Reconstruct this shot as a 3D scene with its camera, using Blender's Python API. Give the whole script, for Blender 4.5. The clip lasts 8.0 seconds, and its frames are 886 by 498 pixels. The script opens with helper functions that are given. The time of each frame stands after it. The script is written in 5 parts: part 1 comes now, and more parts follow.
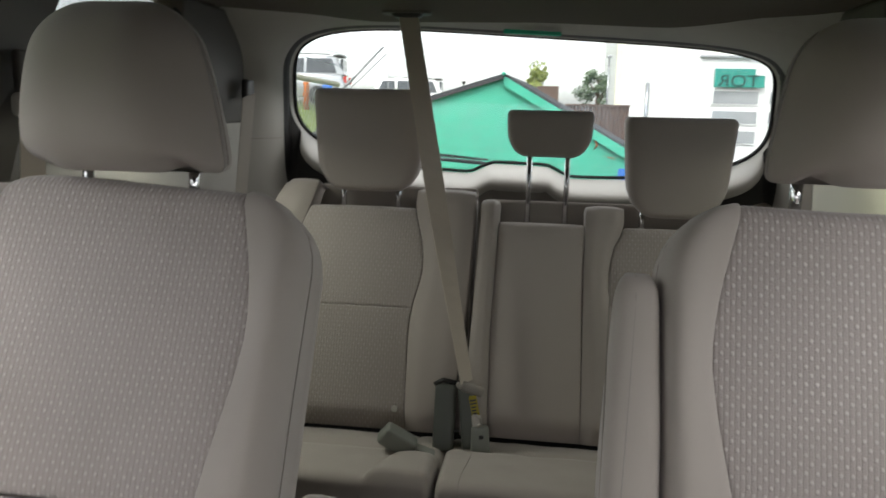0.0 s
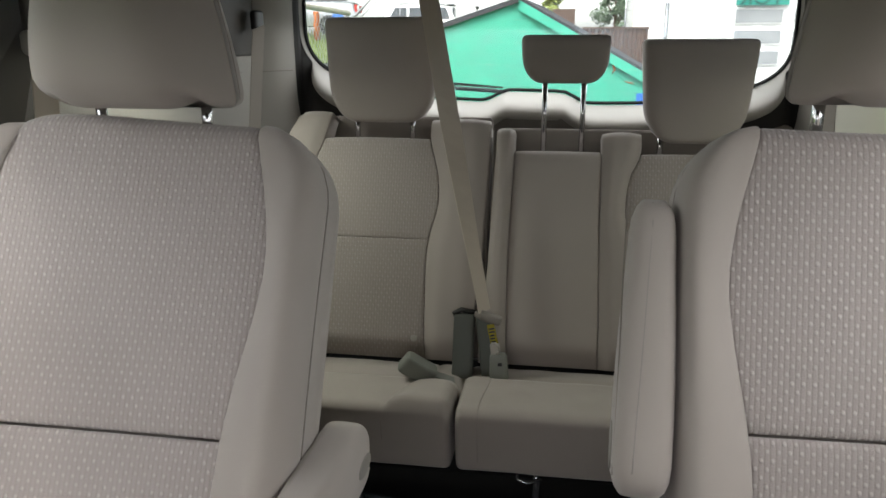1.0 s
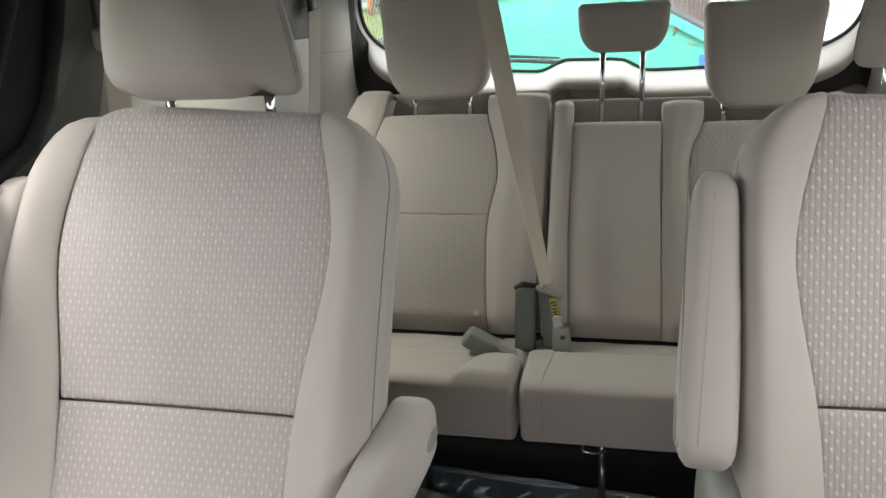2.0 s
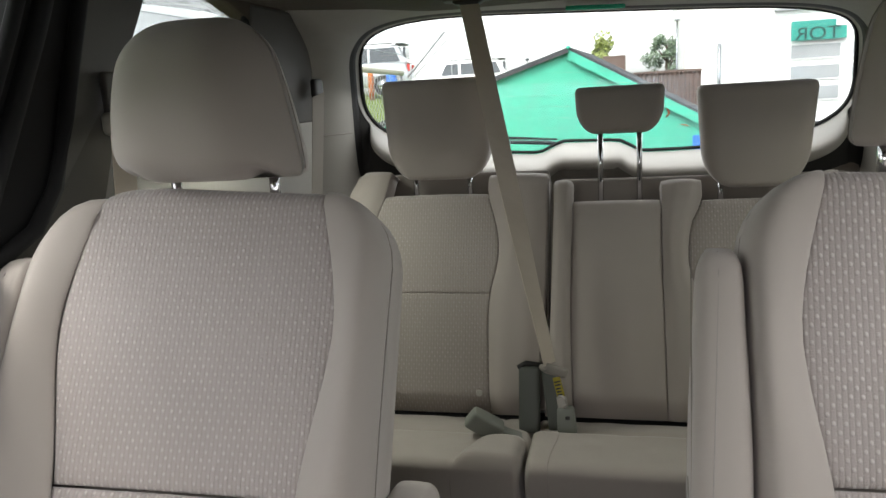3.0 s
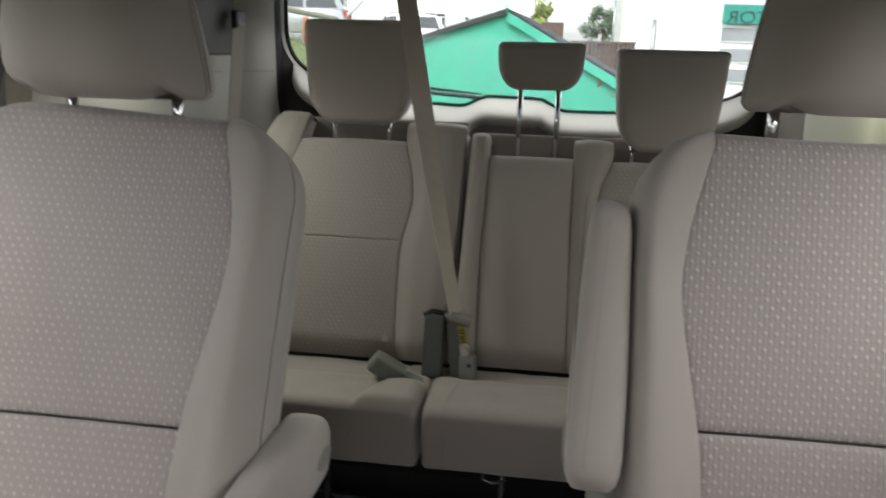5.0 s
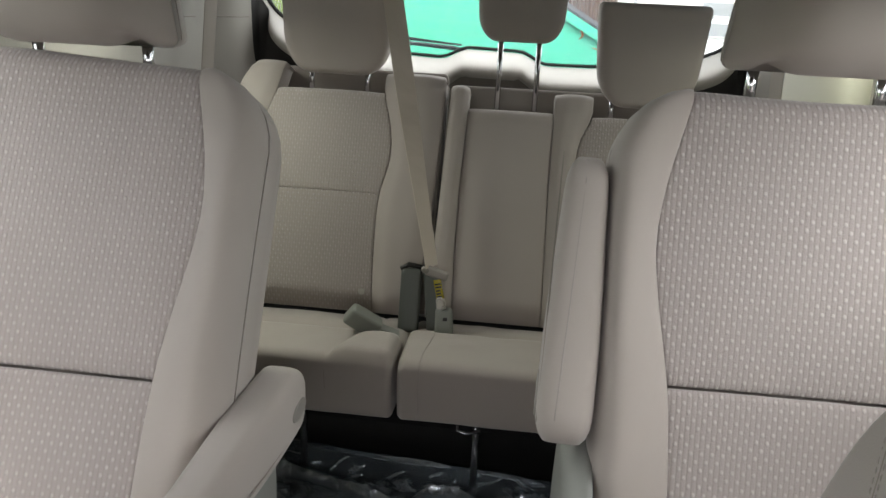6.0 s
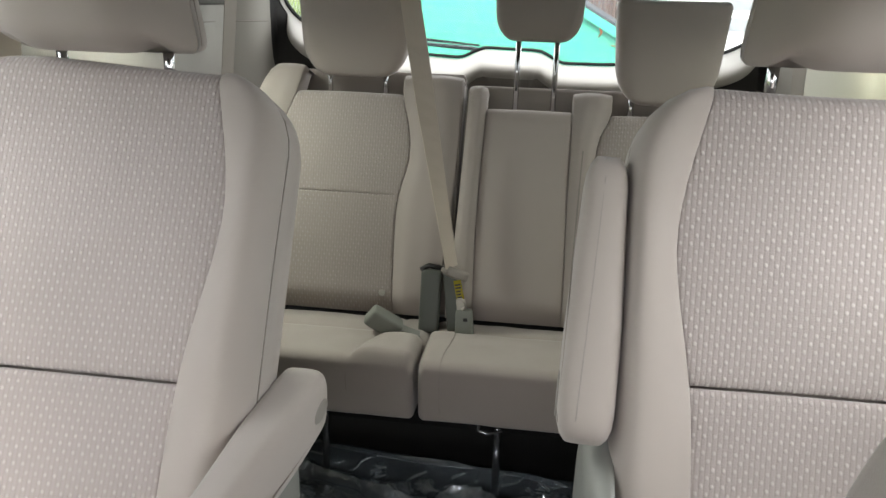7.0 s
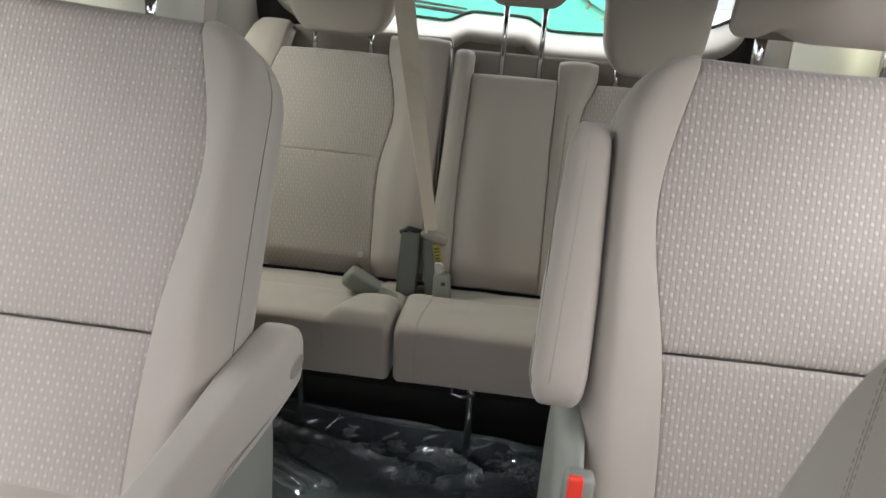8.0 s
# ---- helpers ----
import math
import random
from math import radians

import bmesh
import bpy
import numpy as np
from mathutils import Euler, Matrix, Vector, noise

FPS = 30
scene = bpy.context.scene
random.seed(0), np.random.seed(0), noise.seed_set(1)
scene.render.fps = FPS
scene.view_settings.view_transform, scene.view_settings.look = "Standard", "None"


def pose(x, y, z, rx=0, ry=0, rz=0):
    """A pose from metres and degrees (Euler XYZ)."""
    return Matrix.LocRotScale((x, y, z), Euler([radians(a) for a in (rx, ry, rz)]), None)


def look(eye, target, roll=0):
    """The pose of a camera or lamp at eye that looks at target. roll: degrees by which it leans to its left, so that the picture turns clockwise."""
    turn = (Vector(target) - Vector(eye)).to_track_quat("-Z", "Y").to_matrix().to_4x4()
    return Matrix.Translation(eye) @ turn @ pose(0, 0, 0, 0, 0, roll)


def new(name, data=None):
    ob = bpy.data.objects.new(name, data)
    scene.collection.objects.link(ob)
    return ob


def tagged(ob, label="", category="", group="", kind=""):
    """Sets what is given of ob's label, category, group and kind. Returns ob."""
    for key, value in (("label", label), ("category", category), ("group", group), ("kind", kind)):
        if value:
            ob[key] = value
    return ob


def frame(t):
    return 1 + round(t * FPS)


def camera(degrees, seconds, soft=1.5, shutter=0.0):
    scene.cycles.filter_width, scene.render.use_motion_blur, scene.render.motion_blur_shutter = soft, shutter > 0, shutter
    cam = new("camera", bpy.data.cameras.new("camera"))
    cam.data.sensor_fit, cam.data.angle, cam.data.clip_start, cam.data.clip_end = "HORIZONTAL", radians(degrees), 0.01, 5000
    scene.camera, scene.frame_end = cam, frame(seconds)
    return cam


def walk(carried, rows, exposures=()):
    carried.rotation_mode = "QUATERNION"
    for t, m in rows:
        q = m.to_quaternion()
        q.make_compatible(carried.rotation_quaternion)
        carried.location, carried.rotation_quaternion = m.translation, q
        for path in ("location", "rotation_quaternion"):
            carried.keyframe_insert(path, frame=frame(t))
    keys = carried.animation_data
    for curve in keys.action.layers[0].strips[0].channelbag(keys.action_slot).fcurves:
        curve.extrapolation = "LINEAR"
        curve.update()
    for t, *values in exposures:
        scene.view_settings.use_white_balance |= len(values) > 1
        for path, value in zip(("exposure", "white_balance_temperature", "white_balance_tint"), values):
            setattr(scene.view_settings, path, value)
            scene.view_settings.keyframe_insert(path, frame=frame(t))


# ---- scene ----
cam = camera(62.0, 8.0, shutter=0.28)
PATH = [
    (0, (0.103, 0.083, 1.141), (-0.156, 2.031, 0.77), 1.3),
    (0.2, (0.101, 0.080, 1.141), (-0.204, 2.009, 0.710), 2.5),
    (0.5, (0.103, 0.081, 1.146), (-0.22, 1.985, 0.627), 1.4),
    (0.8, (0.104, 0.079, 1.144), (-0.208, 1.980, 0.608), -0.1),
    (1, (0.105, 0.082, 1.141), (-0.192, 1.981, 0.588), -0.2),
    (1.2, (0.106, 0.082, 1.145), (-0.156, 1.983, 0.582), -0.3),
    (1.5, (0.105, 0.076, 1.149), (-0.211, 1.976, 0.61), -1.6),
    (1.8, (0.105, 0.069, 1.152), (-0.316, 1.921, 0.524), -2.6),
    (2, (0.107, 0.07, 1.153), (-0.348, 1.916, 0.533), -3.2),
    (2.2, (0.1, 0.076, 1.152), (-0.34, 1.954, 0.622), -3.6),
    (3.3, (0.106, 0.065, 1.154), (-0.374, 1.963, 0.746), -3.9),
    (3.5, (0.111, 0.061, 1.158), (-0.406, 1.949, 0.749), -4.1),
    (4, (0.107, 0.057, 1.144), (-0.412, 1.94, 0.713), -0.8),
    (4.5, (0.112, 0.059, 1.144), (-0.322, 1.95, 0.658), -0.9),
    (4.8, (0.124, 0.062, 1.139), (-0.236, 1.974, 0.676), -1.1),
    (5, (0.136, 0.066, 1.129), (-0.121, 1.978, 0.6), 1.5),
    (5.2, (0.138, 0.071, 1.136), (-0.031, 1.979, 0.561), 2.9),
    (6.3, (0.140, 0.070, 1.131), (-0.068, 1.947, 0.473), 2.7),
    (6.5, (0.141, 0.071, 1.132), (-0.079, 1.946, 0.473), 2.6),
    (7, (0.14, 0.069, 1.134), (-0.105, 1.944, 0.482), 1.6),
    (7.5, (0.142, 0.073, 1.128), (-0.054, 1.944, 0.448), 2.5),
    (7.8, (0.141, 0.070, 1.122), (-0.025, 1.939, 0.427), 3.9),
    (8, (0.138, 0.065, 1.123), (-0.041, 1.919, 0.395), 4.4),
]

EXPOSURES = [
    (0.0, 2.02), (0.6, 2.15), (1.0, 2.31), (1.2, 2.56), (1.5, 2.53), (2.1, 2.93), (3.3, 2.2), (3.6, 2.1), (4.6, 2.08), (5.2, 2.17), (6.4, 2.8), (7.2, 2.95), (8.0, 2.90),
]

walk(cam, [(t, look(eye, target, roll)) for t, eye, target, roll in PATH], EXPOSURES)

# ---------------------------------------------------------------- light
SKY, SUN, W_FRONT, W_SIDE, W_QUARTER, W_REAR = 0.10, 0.60, 5.45, 0.66, 0.70, 0.80
world = bpy.data.worlds.new("overcast_sky")
scene.world = world
world.use_nodes = True
wn, wl = world.node_tree.nodes, world.node_tree.links
sky = wn.new("ShaderNodeTexSky")
sky.sky_type = "NISHITA"
sky.sun_disc = False
sky.sun_elevation = radians(52)
sky.sun_rotation = radians(200)
sky.dust_density = 2.0
sky.air_density = 1.0
hsv = wn.new("ShaderNodeHueSaturation")
hsv.inputs["Saturation"].default_value = 0.18
wl.new(sky.outputs[0], hsv.inputs["Color"])
wl.new(hsv.outputs[0], wn["Background"].inputs[0])
wn["Background"].inputs[1].default_value = SKY

sun = new("sun", bpy.data.lights.new("sun", "SUN"))
sun.data.energy, sun.data.angle, sun.data.color = SUN, radians(25), (1.0, 0.97, 0.92)
sun.matrix_world = pose(0, 0, 30, 38, 0, -20)


def window_lamp(name, eye, way, sx, sy, watts, tint=(0.99, 0.99, 1.0), spread=180):
    """Stands in for the sky's light that comes in, downwards, through one window opening."""
    ob = new(name, bpy.data.lights.new(name, "AREA"))
    ob.data.shape, ob.data.size, ob.data.size_y = "RECTANGLE", sx, sy
    ob.data.energy, ob.data.color, ob.data.spread = watts, tint, radians(spread)
    ob.matrix_world = look(eye, Vector(eye) + Vector(way))
    return ob


window_lamp("windscreen_light", (0.02, -1.02, 1.17), (0, 0.10, -0.99), 1.3, 0.55, W_FRONT, (1.0, 0.968, 1.012), 169)
for sx in (-1, 1):
    window_lamp("front_window_light", (0.02 + sx * 0.83, -0.50, 1.16), (-sx * 0.20, 0, -0.98), 0.75, 0.36, W_SIDE * (1.2 if sx > 0 else 0.3))
    window_lamp("sliding_door_window_light", (0.02 + sx * 0.83, 0.42, 1.16), (-sx * 0.08, 0, -1.0), 0.84, 0.40, W_SIDE * (2.3 if sx > 0 else 0.85))
    window_lamp("quarter_window_light", (0.02 + sx * 0.796, 1.53, 1.20), (-sx * 0.16, -0.25, -0.95), 0.42, 0.08, W_QUARTER * (0.58 if sx > 0 else 1.0), (0.97, 1.0, 0.89), 145)
window_lamp("rear_window_light", (0.035, 2.29, 1.18), (0, -0.30, -0.95), 1.2, 0.30, W_REAR)


# ---------------------------------------------------------------- materials
class Nodes:
    """A short hand for building one node material."""

    def __init__(self, name):
        self.m = bpy.data.materials.new(name)
        self.m.use_nodes = True
        self.t = self.m.node_tree
        self.bsdf = self.t.nodes["Principled BSDF"]
        self.out = self.t.nodes["Material Output"]

    def node(self, kind, **values):
        n = self.t.nodes.new(kind)
        for key, value in values.items():
            n.inputs[key].default_value = value
        return n

    def link(self, a, b):
        self.t.links.new(a, b)

    def math(self, op, a, b=None, c=None):
        n = self.t.nodes.new("ShaderNodeMath")
        n.operation = op
        for i, v in enumerate((a, b, c)):
            if v is None:
                continue
            if isinstance(v, (int, float)):
                n.inputs[i].default_value = v
            else:
                self.link(v, n.inputs[i])
        return n.outputs[0]

    def mix(self, fac, a, b):
        n = self.t.nodes.new("ShaderNodeMix")
        n.data_type = "RGBA"
        for i, v in ((0, fac), (6, a), (7, b)):
            if isinstance(v, (int, float)):
                n.inputs[i].default_value = v
            elif isinstance(v, tuple):
                n.inputs[i].default_value = (*v, 1)
            else:
                self.link(v, n.inputs[i])
        return n.outputs[2]

    def coords(self):
        return self.t.nodes.new("ShaderNodeTexCoord").outputs["Object"]

    def noise(self, co, scale, detail=3.0, rough=0.55):
        n = self.node("ShaderNodeTexNoise", Scale=scale, Detail=detail, Roughness=rough)
        self.link(co, n.inputs["Vector"])
        return n.outputs["Fac"]

    def bump(self, height, strength, distance=0.002):
        n = self.node("ShaderNodeBump", Strength=strength, Distance=distance)
        self.link(height, n.inputs["Height"])
        self.link(n.outputs[0], self.bsdf.inputs["Normal"])


def surface(name, color, rough=0.5, metal=0.0, vary=0.12, coarse=3.0, fine=220.0, bump=0.15, depth=0.001, stain=None, sheen=0.0, coat=0.0):
    """A plain surface with broad and fine variation in colour, and fine relief."""
    k = Nodes(name)
    co = k.coords()
    broad, small = k.noise(co, coarse, 4), k.noise(co, fine, 2)
    fac = k.math("ADD", k.math("MULTIPLY", broad, 0.65), k.math("MULTIPLY", small, 0.35))
    lo = tuple(c * (1 - vary) for c in color)
    hi = tuple(min(1.0, c * (1 + vary)) for c in color)
    col = k.mix(fac, lo, hi)
    if stain:
        mask = k.math("MULTIPLY", k.math("SUBTRACT", k.noise(co, stain[1], 5, 0.65), 0.52), 6.0)
        n = k.node("ShaderNodeClamp")
        k.link(mask, n.inputs[0])
        col = k.mix(n.outputs[0], col, stain[0])
    k.link(col, k.bsdf.inputs["Base Color"])
    k.bsdf.inputs["Roughness"].default_value = rough
    k.bsdf.inputs["Metallic"].default_value = metal
    if sheen:
        k.bsdf.inputs["Sheen Weight"].default_value = sheen
        k.bsdf.inputs["Sheen Roughness"].default_value = 0.5
    if coat:
        k.bsdf.inputs["Coat Weight"].default_value = coat
    if bump:
        k.bump(small, bump, depth)
    return k.m


def pattern_cloth(name, color, dot):
    """Ribbed seat cloth with staggered raised dots, laid out on the seat's own width and height."""
    k = Nodes(name)
    co = k.coords()
    sep = k.t.nodes.new("ShaderNodeSeparateXYZ")
    k.link(co, sep.inputs[0])
    x, z = sep.outputs[0], sep.outputs[2]
    pitch, rise = 0.0064, 0.0200
    col = k.math("DIVIDE", x, pitch)
    cell = k.math("FLOOR", col)
    u = k.math("SUBTRACT", k.math("FRACT", col), 0.5)
    rib = k.math("POWER", k.math("ABSOLUTE", k.math("MULTIPLY", u, 2.0)), 2.6)
    rib = k.math("MULTIPLY", rib, k.math("ADD", k.math("MULTIPLY", k.noise(co, 260, 3), 1.6), 0.15))
    row = k.math("ADD", k.math("DIVIDE", z, rise), k.math("MULTIPLY", cell, 0.5))
    v = k.math("SUBTRACT", k.math("FRACT", row), 0.5)
    d = k.math("ADD", k.math("POWER", k.math("MULTIPLY", u, 3.1), 2.0), k.math("POWER", k.math("MULTIPLY", v, 7.4), 2.0))
    spot = k.node("ShaderNodeMapRange")
    spot.inputs["From Min"].default_value, spot.inputs["From Max"].default_value = 1.5, 0.0
    k.link(d, spot.inputs["Value"])
    spot = k.math("MULTIPLY", spot.outputs[0], k.math("ADD", k.math("MULTIPLY", k.noise(co, 26, 4), 1.9), -0.25))
    weave = k.noise(co, 900, 2)
    broad = k.noise(co, 5, 4)
    lo = tuple(c * 0.90 for c in color)
    hi = tuple(c * 1.08 for c in color)
    base = k.mix(k.math("ADD", k.math("MULTIPLY", broad, 0.7), k.math("MULTIPLY", weave, 0.3)), lo, hi)
    base = k.mix(k.math("MULTIPLY", rib, 0.34), base, tuple(c * 0.62 for c in color))
    base = k.mix(spot, base, dot)
    k.link(base, k.bsdf.inputs["Base Color"])
    k.bsdf.inputs["Roughness"].default_value = 0.85
    k.bsdf.inputs["Sheen Weight"].default_value = 0.25
    height = k.math("ADD", k.math("SUBTRACT", k.math("MULTIPLY", spot, 0.8), k.math("MULTIPLY", rib, 0.32)), k.math("MULTIPLY", weave, 0.42))
    k.bump(height, 0.85, 0.0018)
    return k.m


def glassy(name, tint=(1, 1, 1), rough=0.0, ior=1.45, boost=1.0, bump=None, haze=0.0, milk=0.0):
    """Thin clear sheet: see-through, with a mirror reflection that grows at a slant."""
    k = Nodes(name)
    clear = k.t.nodes.new("ShaderNodeBsdfTransparent")
    clear.inputs[0].default_value = (*tint, 1)
    gloss = k.node("ShaderNodeBsdfGlossy", Roughness=rough, Color=(0.92, 0.97, 1.0, 1.0))
    fres = k.node("ShaderNodeFresnel", IOR=ior)
    mix = k.t.nodes.new("ShaderNodeMixShader")
    k.link(k.math("MULTIPLY", fres.outputs[0], boost), mix.inputs[0])
    k.link(clear.outputs[0], mix.inputs[1])
    if haze:
        soft = k.node("ShaderNodeBsdfGlossy", Roughness=0.38)
        both = k.t.nodes.new("ShaderNodeMixShader")
        both.inputs[0].default_value = haze
        k.link(gloss.outputs[0], both.inputs[1])
        k.link(soft.outputs[0], both.inputs[2])
        k.link(both.outputs[0], mix.inputs[2])
    else:
        k.link(gloss.outputs[0], mix.inputs[2])
    if bump:
        b = k.node("ShaderNodeBump", Strength=bump[1], Distance=0.01)
        k.link(k.noise(k.coords(), bump[0], 4, 0.6), b.inputs["Height"])
        k.link(b.outputs[0], gloss.inputs["Normal"])
        if haze:
            k.link(b.outputs[0], soft.inputs["Normal"])
        k.link(b.outputs[0], fres.inputs["Normal"])
    if milk:
        # Bluish diffuse veil, painted in for glare and sky sheen.
        dull = k.node("ShaderNodeBsdfDiffuse", Color=(0.56, 0.70, 0.80, 1.0))
        all_of = k.t.nodes.new("ShaderNodeMixShader")
        cloud = k.node("ShaderNodeMapRange")
        cloud.inputs["From Min"].default_value, cloud.inputs["From Max"].default_value = 0.35, 0.68
        cloud.inputs["To Min"].default_value, cloud.inputs["To Max"].default_value = milk * 0.5, milk * 1.5
        k.link(k.noise(k.coords(), 11.0, 5, 0.65), cloud.inputs["Value"])
        k.link(cloud.outputs[0], all_of.inputs[0])
        k.link(mix.outputs[0], all_of.inputs[1])
        k.link(dull.outputs[0], all_of.inputs[2])
        k.link(all_of.outputs[0], k.out.inputs["Surface"])
    else:
        k.link(mix.outputs[0], k.out.inputs["Surface"])
    return k.m


def leafage(name, dark, light):
    k = Nodes(name)
    n = k.t.nodes.new("ShaderNodeNewGeometry")
    k.link(k.mix(n.outputs["Random Per Island"], dark, light), k.bsdf.inputs["Base Color"])
    k.bsdf.inputs["Roughness"].default_value = 0.6
    return k.m


CLOTH = surface("seat_cloth", (0.352, 0.315, 0.280), 0.85, vary=0.06, coarse=6, fine=1100, bump=0.35, depth=0.0006, sheen=0.25)
PATTERN = pattern_cloth("ribbed_dotted_cloth", (0.360, 0.320, 0.297), (0.515, 0.468, 0.440))
FINE_PATTERN = pattern_cloth("faintly_dotted_cloth", (0.352, 0.315, 0.284), (0.432, 0.390, 0.356))
STITCH = surface("stitch_thread", (0.25, 0.225, 0.20), 0.8, vary=0.1, bump=0)
PALE_STITCH = surface("pale_stitch_thread", (0.30, 0.275, 0.25), 0.8, vary=0.1, bump=0)
CARPET_BACK = surface("seat_back_carpet", (0.235, 0.21, 0.185), 0.95, vary=0.12, fine=700, bump=0.5)
CHROME = surface("chrome", (0.52, 0.52, 0.53), 0.09, 1.0, vary=0.04, bump=0.02)
GREY_PLASTIC = surface("grey_plastic", (0.23, 0.235, 0.215), 0.5, vary=0.07, fine=500, bump=0.25)
BUCKLE_PLASTIC = surface("dull_green_grey_plastic", (0.075, 0.082, 0.070), 0.5, vary=0.1, fine=500, bump=0.2)
# Lit copy of the pale trim: skylight from the rear window is in its colour.
SKYLIT_TAIL_TRIM = surface("skylit_tailgate_trim", (0.49, 0.475, 0.435), 0.55, vary=0.05, fine=420, bump=0.25)
PALE_TRIM = surface("pale_grey_trim", (0.36, 0.345, 0.305), 0.6, vary=0.06, fine=420, bump=0.3, stain=((0.31, 0.295, 0.26), 3.0))
# Painted darker than real headliner cloth: the cabin's dim light is in the colour.
DIM_HEADLINER = surface("dim_headliner_cloth", (0.080, 0.066, 0.049), 0.95, vary=0.08, fine=700, bump=0.4)
BLACK_RUBBER = surface("black_rubber", (0.008, 0.008, 0.008), 0.85, vary=0.2, bump=0.1)
# Grey trim darkened: the shade on the backlit pillars is in its colour.
DIM_PILLAR_GREY = surface("dim_grey_pillar_trim", (0.074, 0.068, 0.058), 0.6, vary=0.1, fine=420, bump=0.3)
DARK_TRIM = surface("dark_plastic_trim", (0.022, 0.021, 0.020), 0.5, vary=0.2, fine=300, bump=0.2)
WEBBING = surface("belt_webbing", (0.519, 0.46, 0.378), 0.75, vary=0.08, fine=900, bump=0.4)
GREY_WEBBING = surface("grey_belt_webbing", (0.36, 0.33, 0.285), 0.75, vary=0.08, fine=900, bump=0.4)
BLACK_CARPET = surface("black_carpet", (0.006, 0.006, 0.0065), 0.95, vary=0.4, fine=500, bump=0.8, depth=0.003)
DARK_STEEL = surface("dark_steel_leg", (0.15, 0.156, 0.165), 0.2, 0.8, vary=0.4, coarse=30, bump=0.2)
METAL = surface("seat_frame_steel", (0.36, 0.37, 0.39), 0.25, 0.9, vary=0.15)
LOOSE_PLASTIC = surface("pale_green_grey_plastic", (0.19, 0.20, 0.175), 0.5, vary=0.1, fine=500, bump=0.2)
CREAM_TRIM = surface("cream_trim", (0.60, 0.585, 0.47), 0.55, vary=0.05, fine=420, bump=0.25)
CAP_PLASTIC = surface("armrest_cap_plastic", (0.25, 0.235, 0.21), 0.5, vary=0.07, fine=500, bump=0.2)
RED_BUTTON = surface("red_button", (0.75, 0.045, 0.025), 0.4, vary=0.08, bump=0.05)
YELLOW_TAG = surface("yellow_tag", (0.34, 0.28, 0.025), 0.22, vary=0.3, coarse=90, fine=300, bump=0.5)
TAG_PRINT = surface("tag_print", (0.03, 0.03, 0.02), 0.7, vary=0.1, bump=0)
TONGUE_GREY = surface("beige_grey_plastic", (0.27, 0.25, 0.22), 0.5, vary=0.06, fine=500, bump=0.15)
PLASTIC_TONGUE = surface("pale_latch", (0.40, 0.375, 0.335), 0.35, vary=0.05, bump=0.05)
GLASS = glassy("window_glass", (0.97, 0.985, 0.975), boost=0.5)
# Milk gives the film its whiteness and a painted bluish sheen of sky.
FILM = glassy("clear_film", (0.93, 0.94, 0.95), rough=0.03, ior=1.5, boost=6.5, bump=(55.0, 0.10), haze=0.07, milk=0.105)
# Milk veils the pane: painted glare as well as dust on the glass.
REAR_GLASS = glassy("dusty_glare_rear_glass", (0.96, 0.98, 0.97), boost=0.5, milk=0.07)
HEAT_WIRE = surface("heater_wire", (0.30, 0.22, 0.16), 0.5, vary=0.1, bump=0)
STRIP_GREEN = surface("green_strip", (0.03, 0.42, 0.26), 0.2, vary=0.05, bump=0.02)
VAN_PAINT = surface("white_van_paint", (0.62, 0.62, 0.62), 0.3, vary=0.03, bump=0.02, coat=0.5)

GREEN_BOARD = surface("green_painted_boards", (0.060, 0.42, 0.29), 0.55, vary=0.10, coarse=1.6, fine=40, bump=0.3, depth=0.004, stain=((0.085, 0.40, 0.29), 1.2))
GREEN_TRIM = surface("green_fascia_paint", (0.065, 0.46, 0.32), 0.5, vary=0.08, coarse=2, fine=60, bump=0.2)
ROOF_FELT = surface("roof_felt", (0.055, 0.055, 0.06), 0.9, vary=0.25, coarse=3, fine=60, bump=0.5, depth=0.004)
RUST = surface("rust_stain", (0.45, 0.13, 0.03), 0.8, vary=0.25, coarse=12)
BLUE_PANEL = surface("blue_panel", (0.03, 0.16, 0.62), 0.5, vary=0.1)
WHITE_WALL = surface("white_painted_siding", (0.80, 0.80, 0.78), 0.7, vary=0.04, coarse=1.2, fine=30, bump=0.2)
CREAM_EDGE = surface("cream_corner_board", (0.80, 0.77, 0.62), 0.7, vary=0.06)
WINDOW_DARK = surface("office_window", (0.34, 0.35, 0.36), 0.08, vary=0.25, coarse=0.8, bump=0.02)
SIGN_TEAL = surface("teal_sign_board", (0.035, 0.29, 0.235), 0.4, vary=0.08)
SIGN_INK = surface("dark_sign_letters", (0.01, 0.06, 0.05), 0.5, vary=0.1, bump=0)
BROWN_METAL = surface("brown_corrugated_metal", (0.125, 0.078, 0.062), 0.7, vary=0.2, coarse=2, fine=30, bump=0.3)
GRASS = surface("grass_blades", (0.16, 0.22, 0.035), 0.9, vary=0.45, coarse=2.5, fine=60, bump=0.8, depth=0.02)
ASPHALT = surface("asphalt", (0.06, 0.06, 0.06), 0.9, vary=0.3, coarse=1.0, fine=90, bump=0.6, depth=0.006)
RAIL_PAINT = surface("cream_rail_paint", (0.55, 0.49, 0.33), 0.5, vary=0.12, coarse=5, fine=60, stain=((0.33, 0.26, 0.15), 4.0))
WIRE = surface("galvanised_wire", (0.40, 0.40, 0.40), 0.45, 0.7, vary=0.2)
SILVER_PAINT = surface("silver_car_paint", (0.45, 0.46, 0.48), 0.3, 0.3, vary=0.04, bump=0.02, coat=0.6)
WHITE_PAINT = surface("white_car_paint", (0.78, 0.78, 0.78), 0.3, vary=0.03, bump=0.02, coat=0.6)
